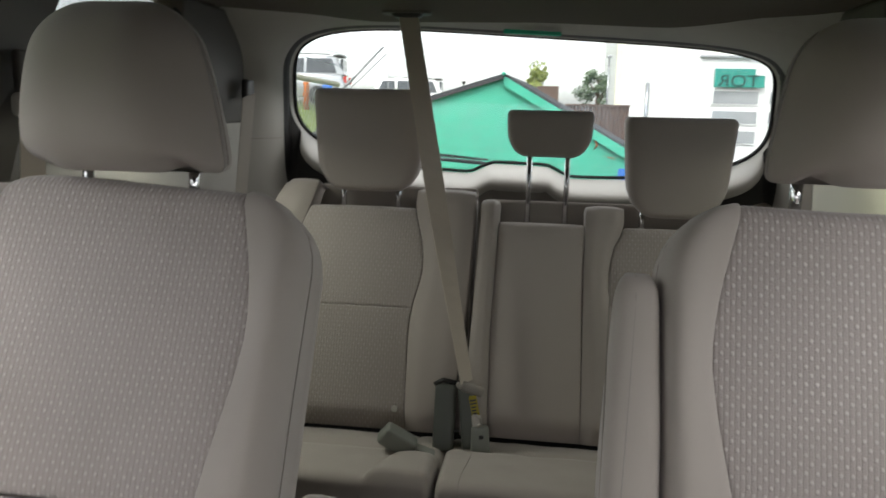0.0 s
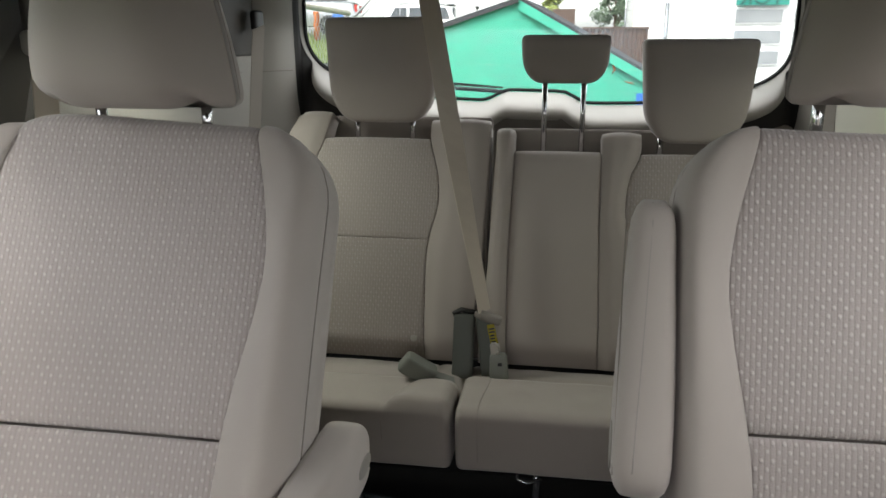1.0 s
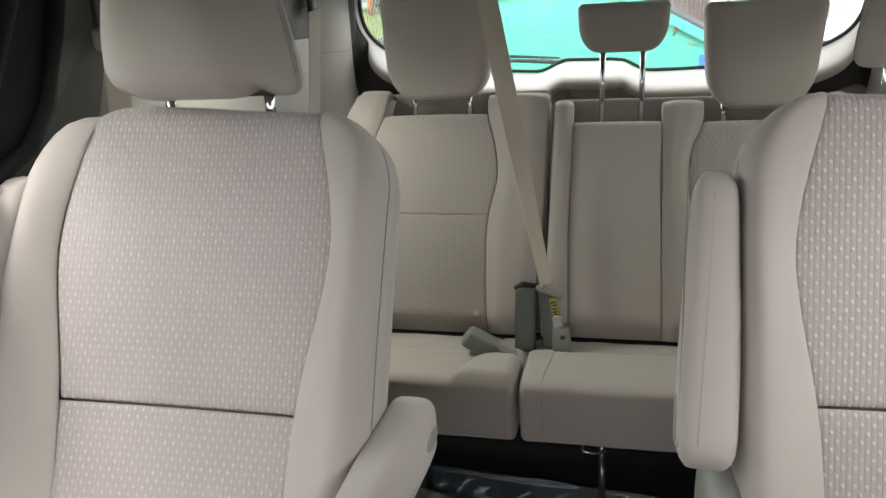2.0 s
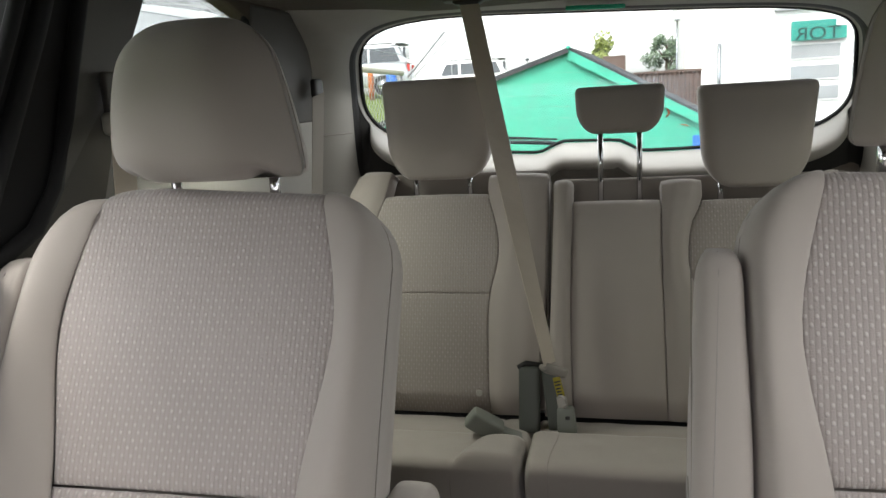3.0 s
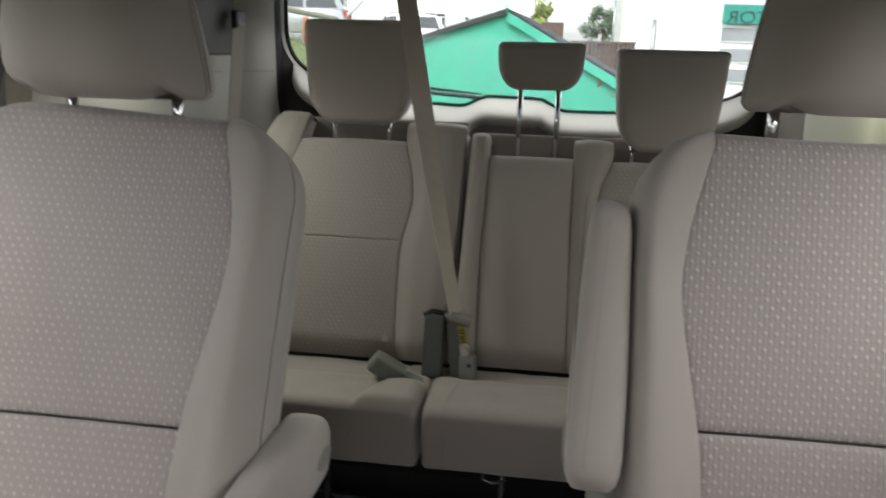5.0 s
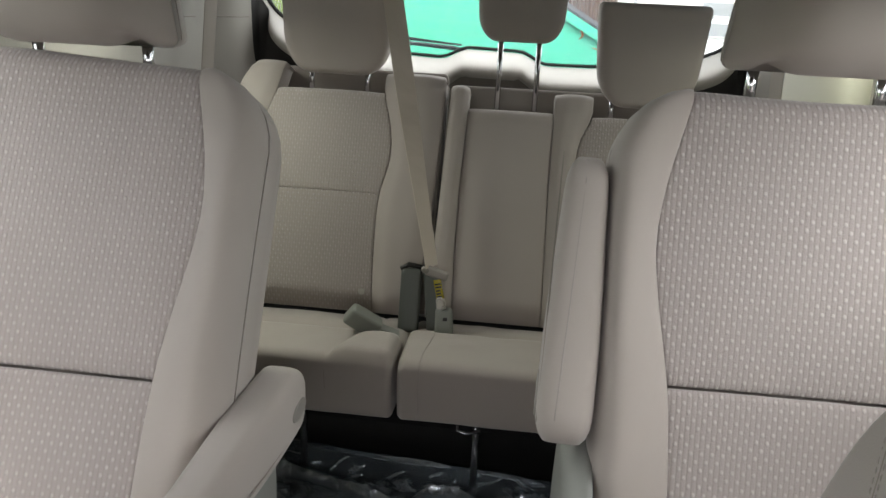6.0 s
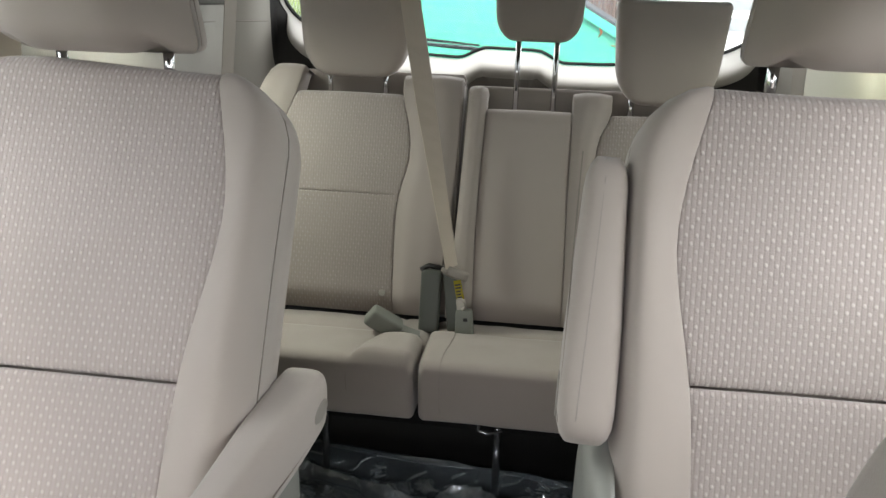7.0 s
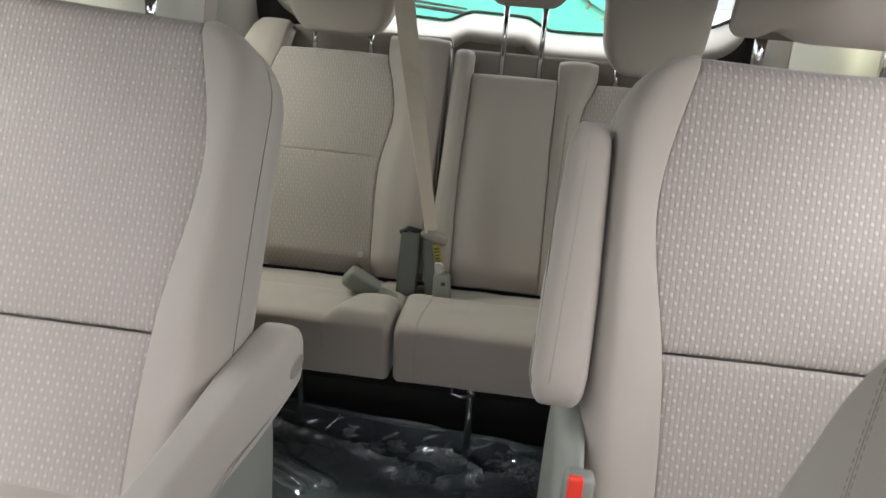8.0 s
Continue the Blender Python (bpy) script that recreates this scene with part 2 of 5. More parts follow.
BLUE_PAINT = surface("blue_grey_car_paint", (0.20, 0.23, 0.28), 0.4, 0.1, vary=0.05, bump=0.02, coat=0.3)
RED_PAINT = surface("red_paint", (0.55, 0.04, 0.03), 0.4, vary=0.1)
CAR_GLASS = surface("dark_car_glass", (0.07, 0.075, 0.085), 0.12, vary=0.1, bump=0)
TYRE = surface("tyre_rubber", (0.02, 0.02, 0.02), 0.8, vary=0.2)
SKY_BLOCKER_GREY = surface("grey_render", (0.22, 0.21, 0.20), 0.9, vary=0.15, coarse=0.8, fine=30, bump=0.4, depth=0.004)
BARK = surface("bark", (0.10, 0.07, 0.05), 0.9, vary=0.3, fine=40, bump=0.6, depth=0.02)
# Tree green paled: veiling haze is put into the leaf colour.
VEILED_LEAF = leafage("veiled_leaves", (0.08, 0.125, 0.075), (0.17, 0.225, 0.135))
LIGHT_LEAF = leafage("light_leaves", (0.16, 0.20, 0.035), (0.33, 0.37, 0.10))


# ---------------------------------------------------------------- shape tools
def mesh_of(bm, name, material, smooth=True):
    bmesh.ops.recalc_face_normals(bm, faces=bm.faces)
    me = bpy.data.meshes.new(name)
    for f in bm.faces:
        f.smooth = smooth
    bm.to_mesh(me)
    bm.free()
    me.materials.append(material)
    return me


def part(name, bm, material, parent, label="", smooth=True, bevel=0.0, rounds=2):
    """Links a bmesh as one mesh object under a thing or a part (or as a thing of its own where parent is None)."""
    ob = new(name, mesh_of(bm, name, material, smooth))
    if parent is not None:
        ob.parent = parent
    if label:
        ob["label"] = label
    if bevel:
        mod = ob.modifiers.new("bevel", "BEVEL")
        mod.width, mod.segments, mod.limit_method, mod.angle_limit = bevel, rounds, "ANGLE", radians(35)
        mod.harden_normals = False
    return ob


def thing(name, label, category, at=None, group="", kind=""):
    ob = new(name)
    ob.empty_display_size = 0.05
    if at is not None:
        ob.matrix_world = at
    return tagged(ob, label, category, group, kind)


def box(bm, x0, x1, y0, y1, z0, z1, m=None):
    vs = [bm.verts.new((x, y, z)) for x in (x0, x1) for y in (y0, y1) for z in (z0, z1)]
    if m is not None:
        for v in vs:
            v.co = m @ v.co
    for q in ((0, 1, 3, 2), (4, 6, 7, 5), (0, 4, 5, 1), (2, 3, 7, 6), (0, 2, 6, 4), (1, 5, 7, 3)):
        bm.faces.new([vs[i] for i in q])
    return bm


def boxed(*a, m=None):
    return box(bmesh.new(), *a, m=m)


def skin(rows, closed=False, cap0=False, cap1=False, bm=None):
    """Joins rows of points, all of one length, into a surface."""
    bm = bm or bmesh.new()
    vs = [[bm.verts.new(p) for p in row] for row in rows]
    n = len(rows[0])
    for a, b in zip(vs, vs[1:]):
        for i in range(n if closed else n - 1):
            j = (i + 1) % n
            bm.faces.new((a[i], a[j], b[j], b[i]))
    if cap0:
        bm.faces.new(vs[0][::-1])
    if cap1:
        bm.faces.new(vs[-1])
    return bm


def tube(points, radius, sides=8, bm=None, caps=True):
    """A round bar along points; radius may be one number or one for each point."""
    pts = [Vector(p) for p in points]
    rows = []
    for i, p in enumerate(pts):
        d = (pts[min(i + 1, len(pts) - 1)] - pts[max(i - 1, 0)]).normalized()
        a = d.orthogonal() if abs(d.z) > 0.95 else d.cross(Vector((0, 0, 1)))
        a.normalize()
        b = d.cross(a)
        r = radius[i] if isinstance(radius, (list, tuple)) else radius
        rows.append([p + r * (math.cos(t) * a + math.sin(t) * b) for t in (2 * math.pi * j / sides for j in range(sides))])
    return skin(rows, True, caps, caps, bm)


def spread(n, edge=0.0):
    """n + 1 steps from 0 to 1, closer together at both ends."""
    us = [i / n for i in range(n + 1)]
    return [u - edge * math.sin(2 * math.pi * u) / (2 * math.pi) for u in us]


def ease(a, b, x):
    t = min(1.0, max(0.0, (x - a) / (b - a)))
    return t * t * (3 - 2 * t)


def curve_of(*pairs):
    """A smooth function through (height, value) pairs."""
    pairs = sorted(pairs)
    n = len(pairs)
    xs, ys = [p[0] for p in pairs], [p[1] for p in pairs]
    slopes = []
    for i in range(n):
        a, b = max(i - 1, 0), min(i + 1, n - 1)
        slopes.append((ys[b] - ys[a]) / (xs[b] - xs[a]))
    slopes[0], slopes[-1] = slopes[0] * 0.5, slopes[-1] * 0.5

    def f(s):
        if s <= xs[0]:
            return ys[0]
        for i in range(n - 1):
            if s <= xs[i + 1]:
                h = xs[i + 1] - xs[i]
                t = (s - xs[i]) / h
                return ((2 * t ** 3 - 3 * t * t + 1) * ys[i] + (t ** 3 - 2 * t * t + t) * h * slopes[i]
                        + (3 * t * t - 2 * t ** 3) * ys[i + 1] + (t ** 3 - t * t) * h * slopes[i + 1])
        return ys[-1]
    return f


def padded(fn, nu, nv, lip=0.012, soft=0.006, edges=(1, 1, 1, 1), pillow=0.0, skirt=(0.0, 0.0)):
    """A sewn patch of cloth: fn(u, v) gives its surface, and its edges (left, right, bottom, top) sink into seams."""
    us, vs = spread(nu, 0.93), spread(nv, 0.93)
    pts = [[Vector(fn(u, v)) for u in us] for v in vs]
    wide = [[0.0] for _ in vs]
    for j, row in enumerate(pts):
        for a, b in zip(row, row[1:]):
            wide[j].append(wide[j][-1] + (b - a).length)
    tall = [[0.0] for _ in us]
    for i in range(len(us)):
        for j in range(len(vs) - 1):
            tall[i].append(tall[i][-1] + (pts[j + 1][i] - pts[j][i]).length)
    out = []
    for j in range(len(vs)):
        row = []
        for i in range(len(us)):
            du = pts[j][min(i + 1, nu)] - pts[j][max(i - 1, 0)]
            dv = pts[min(j + 1, nv)][i] - pts[max(j - 1, 0)][i]
            n = du.cross(dv)
            n = n.normalized() if n.length > 1e-12 else Vector((0, -1, 0))
            sink = 0.0
            ds = (wide[j][i], wide[j][-1] - wide[j][i], tall[i][j], tall[i][-1] - tall[i][j])
            for k, d in zip(edges, ds):
                if k:
                    sink += lip * math.exp(-d / soft) + pillow * math.exp(-d / 0.035)
            row.append(pts[j][i] - n * min(sink, lip + pillow))
        if skirt[0]:
            row.insert(0, row[0] + Vector((0, skirt[0], 0)))
        if skirt[1]:
            row.append(row[-1] + Vector((0, skirt[1], 0)))
        out.append(row)
    return skin(out)


def rounded_block(hw, hd, h, r, n=5, taper=None, bulge=0.0, m=None, power=2.6):
    """A soft block, 2 hw wide, 2 hd deep and h tall, standing on z = 0, with rounded edges; taper(k) scales its width at height k (0 to 1)."""
    rows = []
    steps = 14
    side = 40
    for j in range(steps + 1):
        k = 0.5 - 0.5 * math.cos(math.pi * j / steps)
        z = h * k
        d = min(z, h - z)
        inset = r - math.sqrt(max(0.0, r * r - max(0.0, r - d) ** 2)) if d < r else 0.0
        wide = hw * (taper(k) if taper else 1.0) - inset
        deep = hd - inset + bulge * math.sin(math.pi * k)
        row = []
        for i in range(side):
            t = 2 * math.pi * i / side
            c, s = math.cos(t), math.sin(t)
            row.append(Vector((wide * math.copysign(abs(c) ** (2 / power), c), deep * math.copysign(abs(s) ** (2 / power), s), z)))
        rows.append([m @ p for p in row] if m is not None else row)
    return skin(rows, True, True, True)


# ---------------------------------------------------------------- the van's shell
FLOOR, ROOF, MID = 0.06, 1.395, 0.02
NOSE, TAIL = -1.25, 2.40

ob = part("floor", boxed(MID - 0.86, MID + 0.86, NOSE, TAIL + 0.06, FLOOR - 0.05, FLOOR), BLACK_CARPET, None, smooth=False)
tagged(ob, "black carpeted van floor", "floor", kind="structure")


def roof_shell():
    """Headliner: flat in the middle, coved down to the window rails, and dropping to the tailgate opening."""
    rows = []
    for y in [NOSE + 0.35, 0.0, 0.8, 1.3, 1.5, 1.7, 1.9, 2.0, 2.1, 2.14, 2.16]:
        drop = -0.006 * ease(2.12, 2.16, y)
        row = []
        for i in range(33):
            t = -1 + i / 16
            x = MID + 0.80 * t
            row.append((x, y, ROOF - drop - 0.004 * t * t - 0.024 * ease(0.80, 0.45, abs(t)) * ease(1.0, 1.6, y) - 0.050 * max(0.0, x - 0.1) * ease(1.9, 2.3, y)))
        rows.append(row)
    bm = skin(rows)
    back = [[(p[0], p[1], p[2] + 0.05) for p in row] for row in rows]
    skin(back, bm=bm)
    for i in range(len(rows) - 1):
        for e in (0, -1):
            bm.faces.new([bm.verts.new(p) for p in (rows[i][e], rows[i + 1][e], back[i + 1][e], back[i][e])])
    bmesh.ops.remove_doubles(bm, verts=bm.verts, dist=1e-5)
    return bm


tagged(part("ceiling", roof_shell(), DIM_HEADLINER, None), "cloth headliner, cabin dimness put in its dark brown", "ceiling", kind="structure")
ob = part("van_roof", boxed(MID - 0.88, MID + 0.88, NOSE + 0.30, TAIL + 0.06, ROOF + 0.055, ROOF + 0.085), VAN_PAINT, None, smooth=False, bevel=0.02)
tagged(ob, "white painted sheet roof of the van", "roof", kind="structure")


def lean(z):
    """Half width of the cabin: walls stand upright to the window sills and lean in above them."""
    return 0.82 - 0.045 * max(0.0, z - 0.92) / 0.42


def side_panel(sx, y0, y1, z0, z1, thick=0.06, grow=0.0, rake0=0.0, rake1=0.0):
    """A piece of side wall between two lines across the van; rake slants its upright edges."""
    bm = bmesh.new()
    rows = []
    for k in range(5):
        z = z0 + (z1 - z0) * k / 4
        w = lean(z) - grow
        a, b = y0 + rake0 * (z - z0), y1 + rake1 * (z - z0)
        rows.append([(MID + sx * w, a, z), (MID + sx * w, b, z), (MID + sx * (w + thick), b, z), (MID + sx * (w + thick), a, z)])
    return skin(rows, True, True, True, bm)


SILL, HEAD = 0.93, 1.358
for sx, name in ((-1, "left"), (1, "right")):
    def wall(kind, material, label, category, *a, bevel=0.006, **k):
        o = part(kind, side_panel(sx, *a, **k), material, None, smooth=False, bevel=bevel)
        return tagged(o, label, category, kind="structure")

    def shaped(kind, pts, material, label, category, thick=0.05, grow=0.0):
        bm = bmesh.new()
        near = [(MID + sx * (lean(z) - grow), y, z) for y, z in pts]
        far = [(MID + sx * (lean(z) - grow + thick), y, z) for y, z in pts]
        o = part(kind + name, skin([near, far], True, True, True, bm), material, None, smooth=False, bevel=0.006)
        return tagged(o, label, category, kind="structure")

    front_line = [(0.815, 0.90), (0.880, 0.98), (0.971, 1.165), (1.024, 1.275), (1.056, 1.35), (1.070, 1.39)]
    rear_line = [(1.200, 1.39), (1.178, 1.318), (1.154, 1.235), (1.130, 1.148), (1.096, 1.040), (1.046, 0.980), (0.980, 0.952), (0.86, 0.925)]
    wall("wall_" + name, PALE_TRIM, "pale grey moulded side trim below the windows", "wall", 1.24, TAIL - 0.01, FLOOR, 1.10, grow=0.004)
    wall("door_" + name, GREY_PLASTIC, "grey trimmed sliding door of the van", "door", -0.10, 0.80, FLOOR, SILL)
    wall("front_door_" + name, GREY_PLASTIC, "grey trimmed front door of the van", "door", NOSE, -0.12, FLOOR, SILL)
    wall("door_pillar_" + name, DIM_PILLAR_GREY, "grey pillar between the front and sliding doors", "pillar", -0.12, 0.02, SILL, HEAD + 0.06)
    wall("window_rail_" + name, DIM_HEADLINER, "rail above the side windows in the darkened headliner colour", "trim", NOSE, TAIL - 0.08, HEAD + 0.034, HEAD + 0.08)
    shaped("window_corner_", [(1.50, 1.40), (1.588, 1.392), (1.669, 1.377), (1.758, 1.352), (1.80, 1.335), (1.95, 1.335), (1.95, 1.43), (1.50, 1.43)], DIM_HEADLINER, "corner above the rear side window in the darkened headliner colour", "trim", 0.04, 0.004)
    o = part("window_seal_" + name, tube([(MID + sx * (lean(z) - 0.004), y, z) for y, z in ((1.742, 1.352), (1.762, 1.346), (1.775, 1.33), (1.766, 1.24), (1.755, 1.10))], 0.006, 8), BLACK_RUBBER, None)
    tagged(o, "black rubber seal behind the rear side window", "seal", kind="structure")
    shaped("door_frame_", front_line + rear_line, BLACK_RUBBER, "black rear frame and opening of the sliding door", "door frame", 0.05, 0.0)
    shaped("pillar_trim_", rear_line[::-1] + [(1.370, 1.39), (1.338, 1.33), (1.308, 1.276), (1.284, 1.236), (1.27, 1.12), (1.26, 0.90), (1.26, 0.10), (0.81, 0.10), (0.81, 0.90)], DIM_PILLAR_GREY, "grey trimmed pillar behind the sliding door", "pillar", 0.022, 0.010)
    wall("rear_pillar_" + name, DIM_PILLAR_GREY, "rear pillar trim, its shade put in the dark grey", "pillar", 1.755, 2.27, 1.09, HEAD + 0.03, grow=0.008, rake0=0.075, rake1=0.0)
    for k, (r, off, mat) in enumerate(((0.012, 0.0, BLACK_RUBBER), (0.016, 0.050, BLACK_RUBBER))):
        o = part("door_seal_" + name, tube([(MID + sx * (lean(z) - 0.004), y + off, z) for y, z in front_line], r, 8), mat, None)
        tagged(o, "black rubber seal at the sliding door window", "seal", kind="structure")
    o = part("opening_seal_" + name, tube([(MID + sx * (lean(z) - 0.012), y - 0.012, z) for y, z in rear_line], 0.013, 8), BLACK_RUBBER, None)
    tagged(o, "black rubber seal round the sliding door opening", "seal", kind="structure")
    o = part("door_ledge_" + name, rounded_block(0.040, 0.24, 0.075, 0.03, m=pose(MID + sx * 0.79, 0.66, 0.90)), DARK_TRIM, None)
    tagged(o, "black padded ledge along the sliding door sill", "ledge", kind="structure")
    # panes
    for kind, y0, y1 in (("front_window_", -0.95, -0.12), ("window_", 0.02, 0.90), ("quarter_window_", 1.28, 1.86)):
        bm = bmesh.new()
        low = 1.09 if y0 > 1 else SILL - 0.01
        q = [(y0, low), (y1, low), (y1 + (0.16 if y0 == 0.02 else 0.05), HEAD + 0.03), (y0 + (0.10 if y0 > 1 else 0), HEAD + 0.03)]
        for off in (0.03, 0.034):
            bm.faces.new([bm.verts.new((MID + sx * (lean(z) + off), y, z)) for y, z in q])
        o = part(kind + name, bm, GLASS, None, smooth=False)
        o.visible_shadow = False
        tagged(o, "clear side window pane of the van", "window", kind="structure")

# front end: dash wall, windscreen, pillars
ob = part("wall_front", boxed(MID - 0.86, MID + 0.86, NOSE - 0.06, NOSE, FLOOR, 0.92), DARK_TRIM, None, smooth=False)
tagged(ob, "dark grey dashboard wall below the windscreen", "wall", kind="structure")
bm = bmesh.new()
for off in (0, 0.005):
    bm.faces.new([bm.verts.new(p) for p in ((MID - 0.84, NOSE - 0.02 - off, 0.92), (MID + 0.84, NOSE - 0.02 - off, 0.92), (MID + 0.72, NOSE + 0.36 - off, 1.39), (MID - 0.72, NOSE + 0.36 - off, 1.39))])
ob = part("windscreen", bm, GLASS, None, smooth=False)
ob.visible_shadow = False
tagged(ob, "clear windscreen at the front of the van", "window", kind="structure")
for sx in (-1, 1):
    ob = part("windscreen_pillar", tube([(MID + sx * 0.85, NOSE - 0.03, 0.9), (MID + sx * 0.75, NOSE + 0.36, 1.40)], 0.05), DIM_HEADLINER, None)
    tagged(ob, "grey trimmed windscreen pillar", "pillar", kind="structure")


# ---------------------------------------------------------------- tailgate with its window
def glass_lean(z):
    """How far the tailgate stands forward of its sill at a height."""
    return -0.24 * (z - 1.0)


def window_edge(n=384, power=3.2, drop=0.0):
    """The outline of the rear window, counter-clockwise from the right, as (x, z)."""
    out = []
    for i in range(n):
        t = 2 * math.pi * i / n
        c, s = math.cos(t), math.sin(t)
        p = (4.2 if c < 0 else 6.0) if s > 0 else power
        u = math.copysign(abs(c) ** (2 / p), c)
        v = math.copysign(abs(s) ** (2 / p), s)
        x = 0.035 + 0.725 * u
        top = 1.363 - 0.051 * x
        low = 0.954 - drop - 0.020 * x + 0.034 * ease(0.165, 0.075, abs(x - 0.03)) + 0.01 * x * x - 0.003
        mid = 1.18 - 0.03 * x
        z = mid + (top - mid) * v if v > 0 else mid - (mid - low) * -v
        # the glass leans forward: its top stands nearer
        k = (2.325 + glass_lean(z)) / 2.335
        out.append((0.11 + (x - 0.11) * k, 1.15 + (z - 1.15) * k))
    return out


EDGE = window_edge()
OUTER = window_edge(power=8.0, drop=0.16)


def ring_rows(steps, edge=EDGE):
    """Rows of points that follow the window's outline; each step is (outward, y, extra below, forward below)."""
    rows = []
    n = len(edge)
    for out, y, below, forward in steps:
        row = []
        for i, (x, z) in enumerate(edge):
            (xa, za), (xb, zb) = edge[i - 1], edge[(i + 1) % n]
            d = Vector((zb - za, xa - xb)).normalized()
            low = ease(0.60, 0.98, -d.y)
            w = out * (1 + below * low) * (1 - 0.6 * ease(-0.1, 0.7, d.y))
            row.append((x + d.x * w, y - forward * low + glass_lean(z + d.y * w), z + d.y * w))
        rows.append(row)
    return rows


tailgate = thing("tailgate", "closed tailgate with a large rear window and grey trim", "tailgate", kind="structure")
part("window_frame", skin(ring_rows([(-0.004, 2.388, 0, 0), (-0.002, 2.376, 0, 0), (0.003, 2.374, 0, 0), (0.005, 2.378, 0, 0)]), True), BLACK_RUBBER, tailgate, "black glazed edge of the rear window")
part("inner_trim", skin(ring_rows([(0.004, 2.380, 0.5, 0), (0.006, 2.372, 1.6, 0.03), (0.008, 2.366, 2.4, 0.06), (0.010, 2.362, 3.2, 0.085), (0.011, 2.360, 4.2, 0.094), (0.012, 2.362, 5.4, 0.090), (0.013, 2.37, 5.6, 0.07)]), True), SKYLIT_TAIL_TRIM, tailgate, "grey trim round the rear window, paled for the skylight on it")
part("dark_surround", skin(ring_rows([(0.012, 2.372, 5.2, 0.07), (0.016, 2.360, 5.0, 0.05)]) + ring_rows([(0.006, 2.350, 0, 0), (0.013, 2.338, 0, 0), (0.019, 2.326, 0, 0)], OUTER), True), DARK_TRIM, tailgate, "dark plastic surround of the tailgate opening")
# Added strip of trim below the window; the grey-brown paints the shade there.
low_edge = [k for k, (x, z) in enumerate(EDGE) if -0.14 < x < 0.30 and z < 1.05]
rows = [[row[k] for k in low_edge] for row in ring_rows([(0.0125, 2.356, 5.1, 0.070), (0.013, 2.357, 7.0, 0.062), (0.013, 2.360, 9.0, 0.050), (0.013, 2.360, 12.0, 0.050)])]
part("shaded_lower_trim", skin(rows), CAP_PLASTIC, tailgate, "lower tailgate trim, its shade put in the grey-brown")
bm = bmesh.new()
for off in (0.0, 0.004):
    bm.faces.new([bm.verts.new((x, 2.382 + off + glass_lean(z), z)) for x, z in EDGE])
pane = part("rear_window", bm, REAR_GLASS, tailgate, "clear rear window pane", smooth=False)
pane.visible_shadow = False
for i in range(11):
    z = 0.99 + 0.033 * i
    o = part("heater_wire", tube([(x, 2.379 + glass_lean(z - 0.035 * x), z - 0.035 * x) for x in (-0.60, -0.2, 0.2, 0.62)], 0.00020, 4), HEAT_WIRE, pane)
# lower tailgate panel with its recess
rows = []
for z, y in ((0.10, 2.36), (0.55, 2.36), (0.80, 2.35), (0.86, 2.35), (0.885, 2.36), (0.90, 2.41)):
    rows.append([(MID - 0.80 + 1.6 * i / 24, y, z) for i in range(25)])
part("lower_panel", skin(rows), CARPET_BACK, tailgate, "grey lower panel of the tailgate")
part("outer_skin", boxed(MID - 0.86, MID + 0.86, 2.43, 2.46, FLOOR - 0.05, 0.93), VAN_PAINT, tailgate, smooth=False, bevel=0.01)
for sx in (-1, 1):
    part("outer_corner", boxed(MID + sx * 0.86 - 0.09, MID + sx * 0.86 + 0.03, 2.40, 2.46, 0.90, 1.44), VAN_PAINT, tailgate, smooth=False, bevel=0.015)
part("header", boxed(MID - 0.80, MID + 0.80, 2.345, 2.46, 1.385, 1.45), DIM_HEADLINER, tailgate, "header above the rear window in the darkened headliner colour", smooth=False, bevel=0.008)
part("header_strip", rounded_block(0.079, 0.008, 0.0115, 0.004, m=pose(0.056, 2.188, 1.3480, 0, 2.4, 0), power=6), STRIP_GREEN, tailgate, "thin green glossy strip above the window")
rows = []
for row in ring_rows([(0.018, 2.335, 0.3, 0), (0.023, 2.308, 0.3, 0), (0.036, 2.272, 0.3, 0), (0.064, 2.236, 0.3, 0), (0.105, 2.204, 0.3, 0), (0.15, 2.172, 0.3, 0), (0.22, 2.13, 0.3, 0), (0.32, 2.08, 0.3, 0)], OUTER):
    rows.append([row[i % len(row)] for i in range(-56, 252)])
ob = part("corner_trim", skin(rows), PALE_TRIM, None)
tagged(ob, "pale grey trim round the tailgate opening", "trim", kind="structure")

# rear wiper outside
wiper = thing("rear_wiper", "black rear window wiper resting on the glass", "wiper")
part("arm", tube([(-0.03, 2.45, 0.962), (-0.10, 2.44, 0.978), (-0.32, 2.425, 0.992)], [0.009, 0.007, 0.005]), DARK_TRIM, wiper)
part("blade", tube([(-0.40, 2.408, 1.000), (-0.24, 2.405, 1.002), (-0.07, 2.408, 0.990)], [0.003, 0.005, 0.003]), BLACK_RUBBER, wiper)

# seam across the rear pillar trim and the small moulded mark
for side in (-1, 1):
    pts = []
    for row in rows[1:6]:
        p = min((q for q in row if (q[0] - 0.05) * side > 0), key=lambda q: abs(q[2] - 1.045))
        pts.append((p[0] - side * 0.001, p[1] - 0.001, 1.045))
    o = part("trim_joint", tube(pts + [(MID + side * (lean(1.045) - 0.006), 2.10, 1.047), (MID + side * (lean(1.045) - 0.006), 1.88, 1.047)], 0.0012), STITCH, None)
    tagged(o, "thin joint line in the rear pillar trim", "trim", kind="structure")
o = part("quarter_trim_right", rounded_block(0.055, 0.19, 1.02, 0.05, m=pose(MID + 0.79, 1.85, 0.10), power=3.5), CREAM_TRIM, None)
tagged(o, "cream padded trim panel beside the third row", "trim", kind="structure")


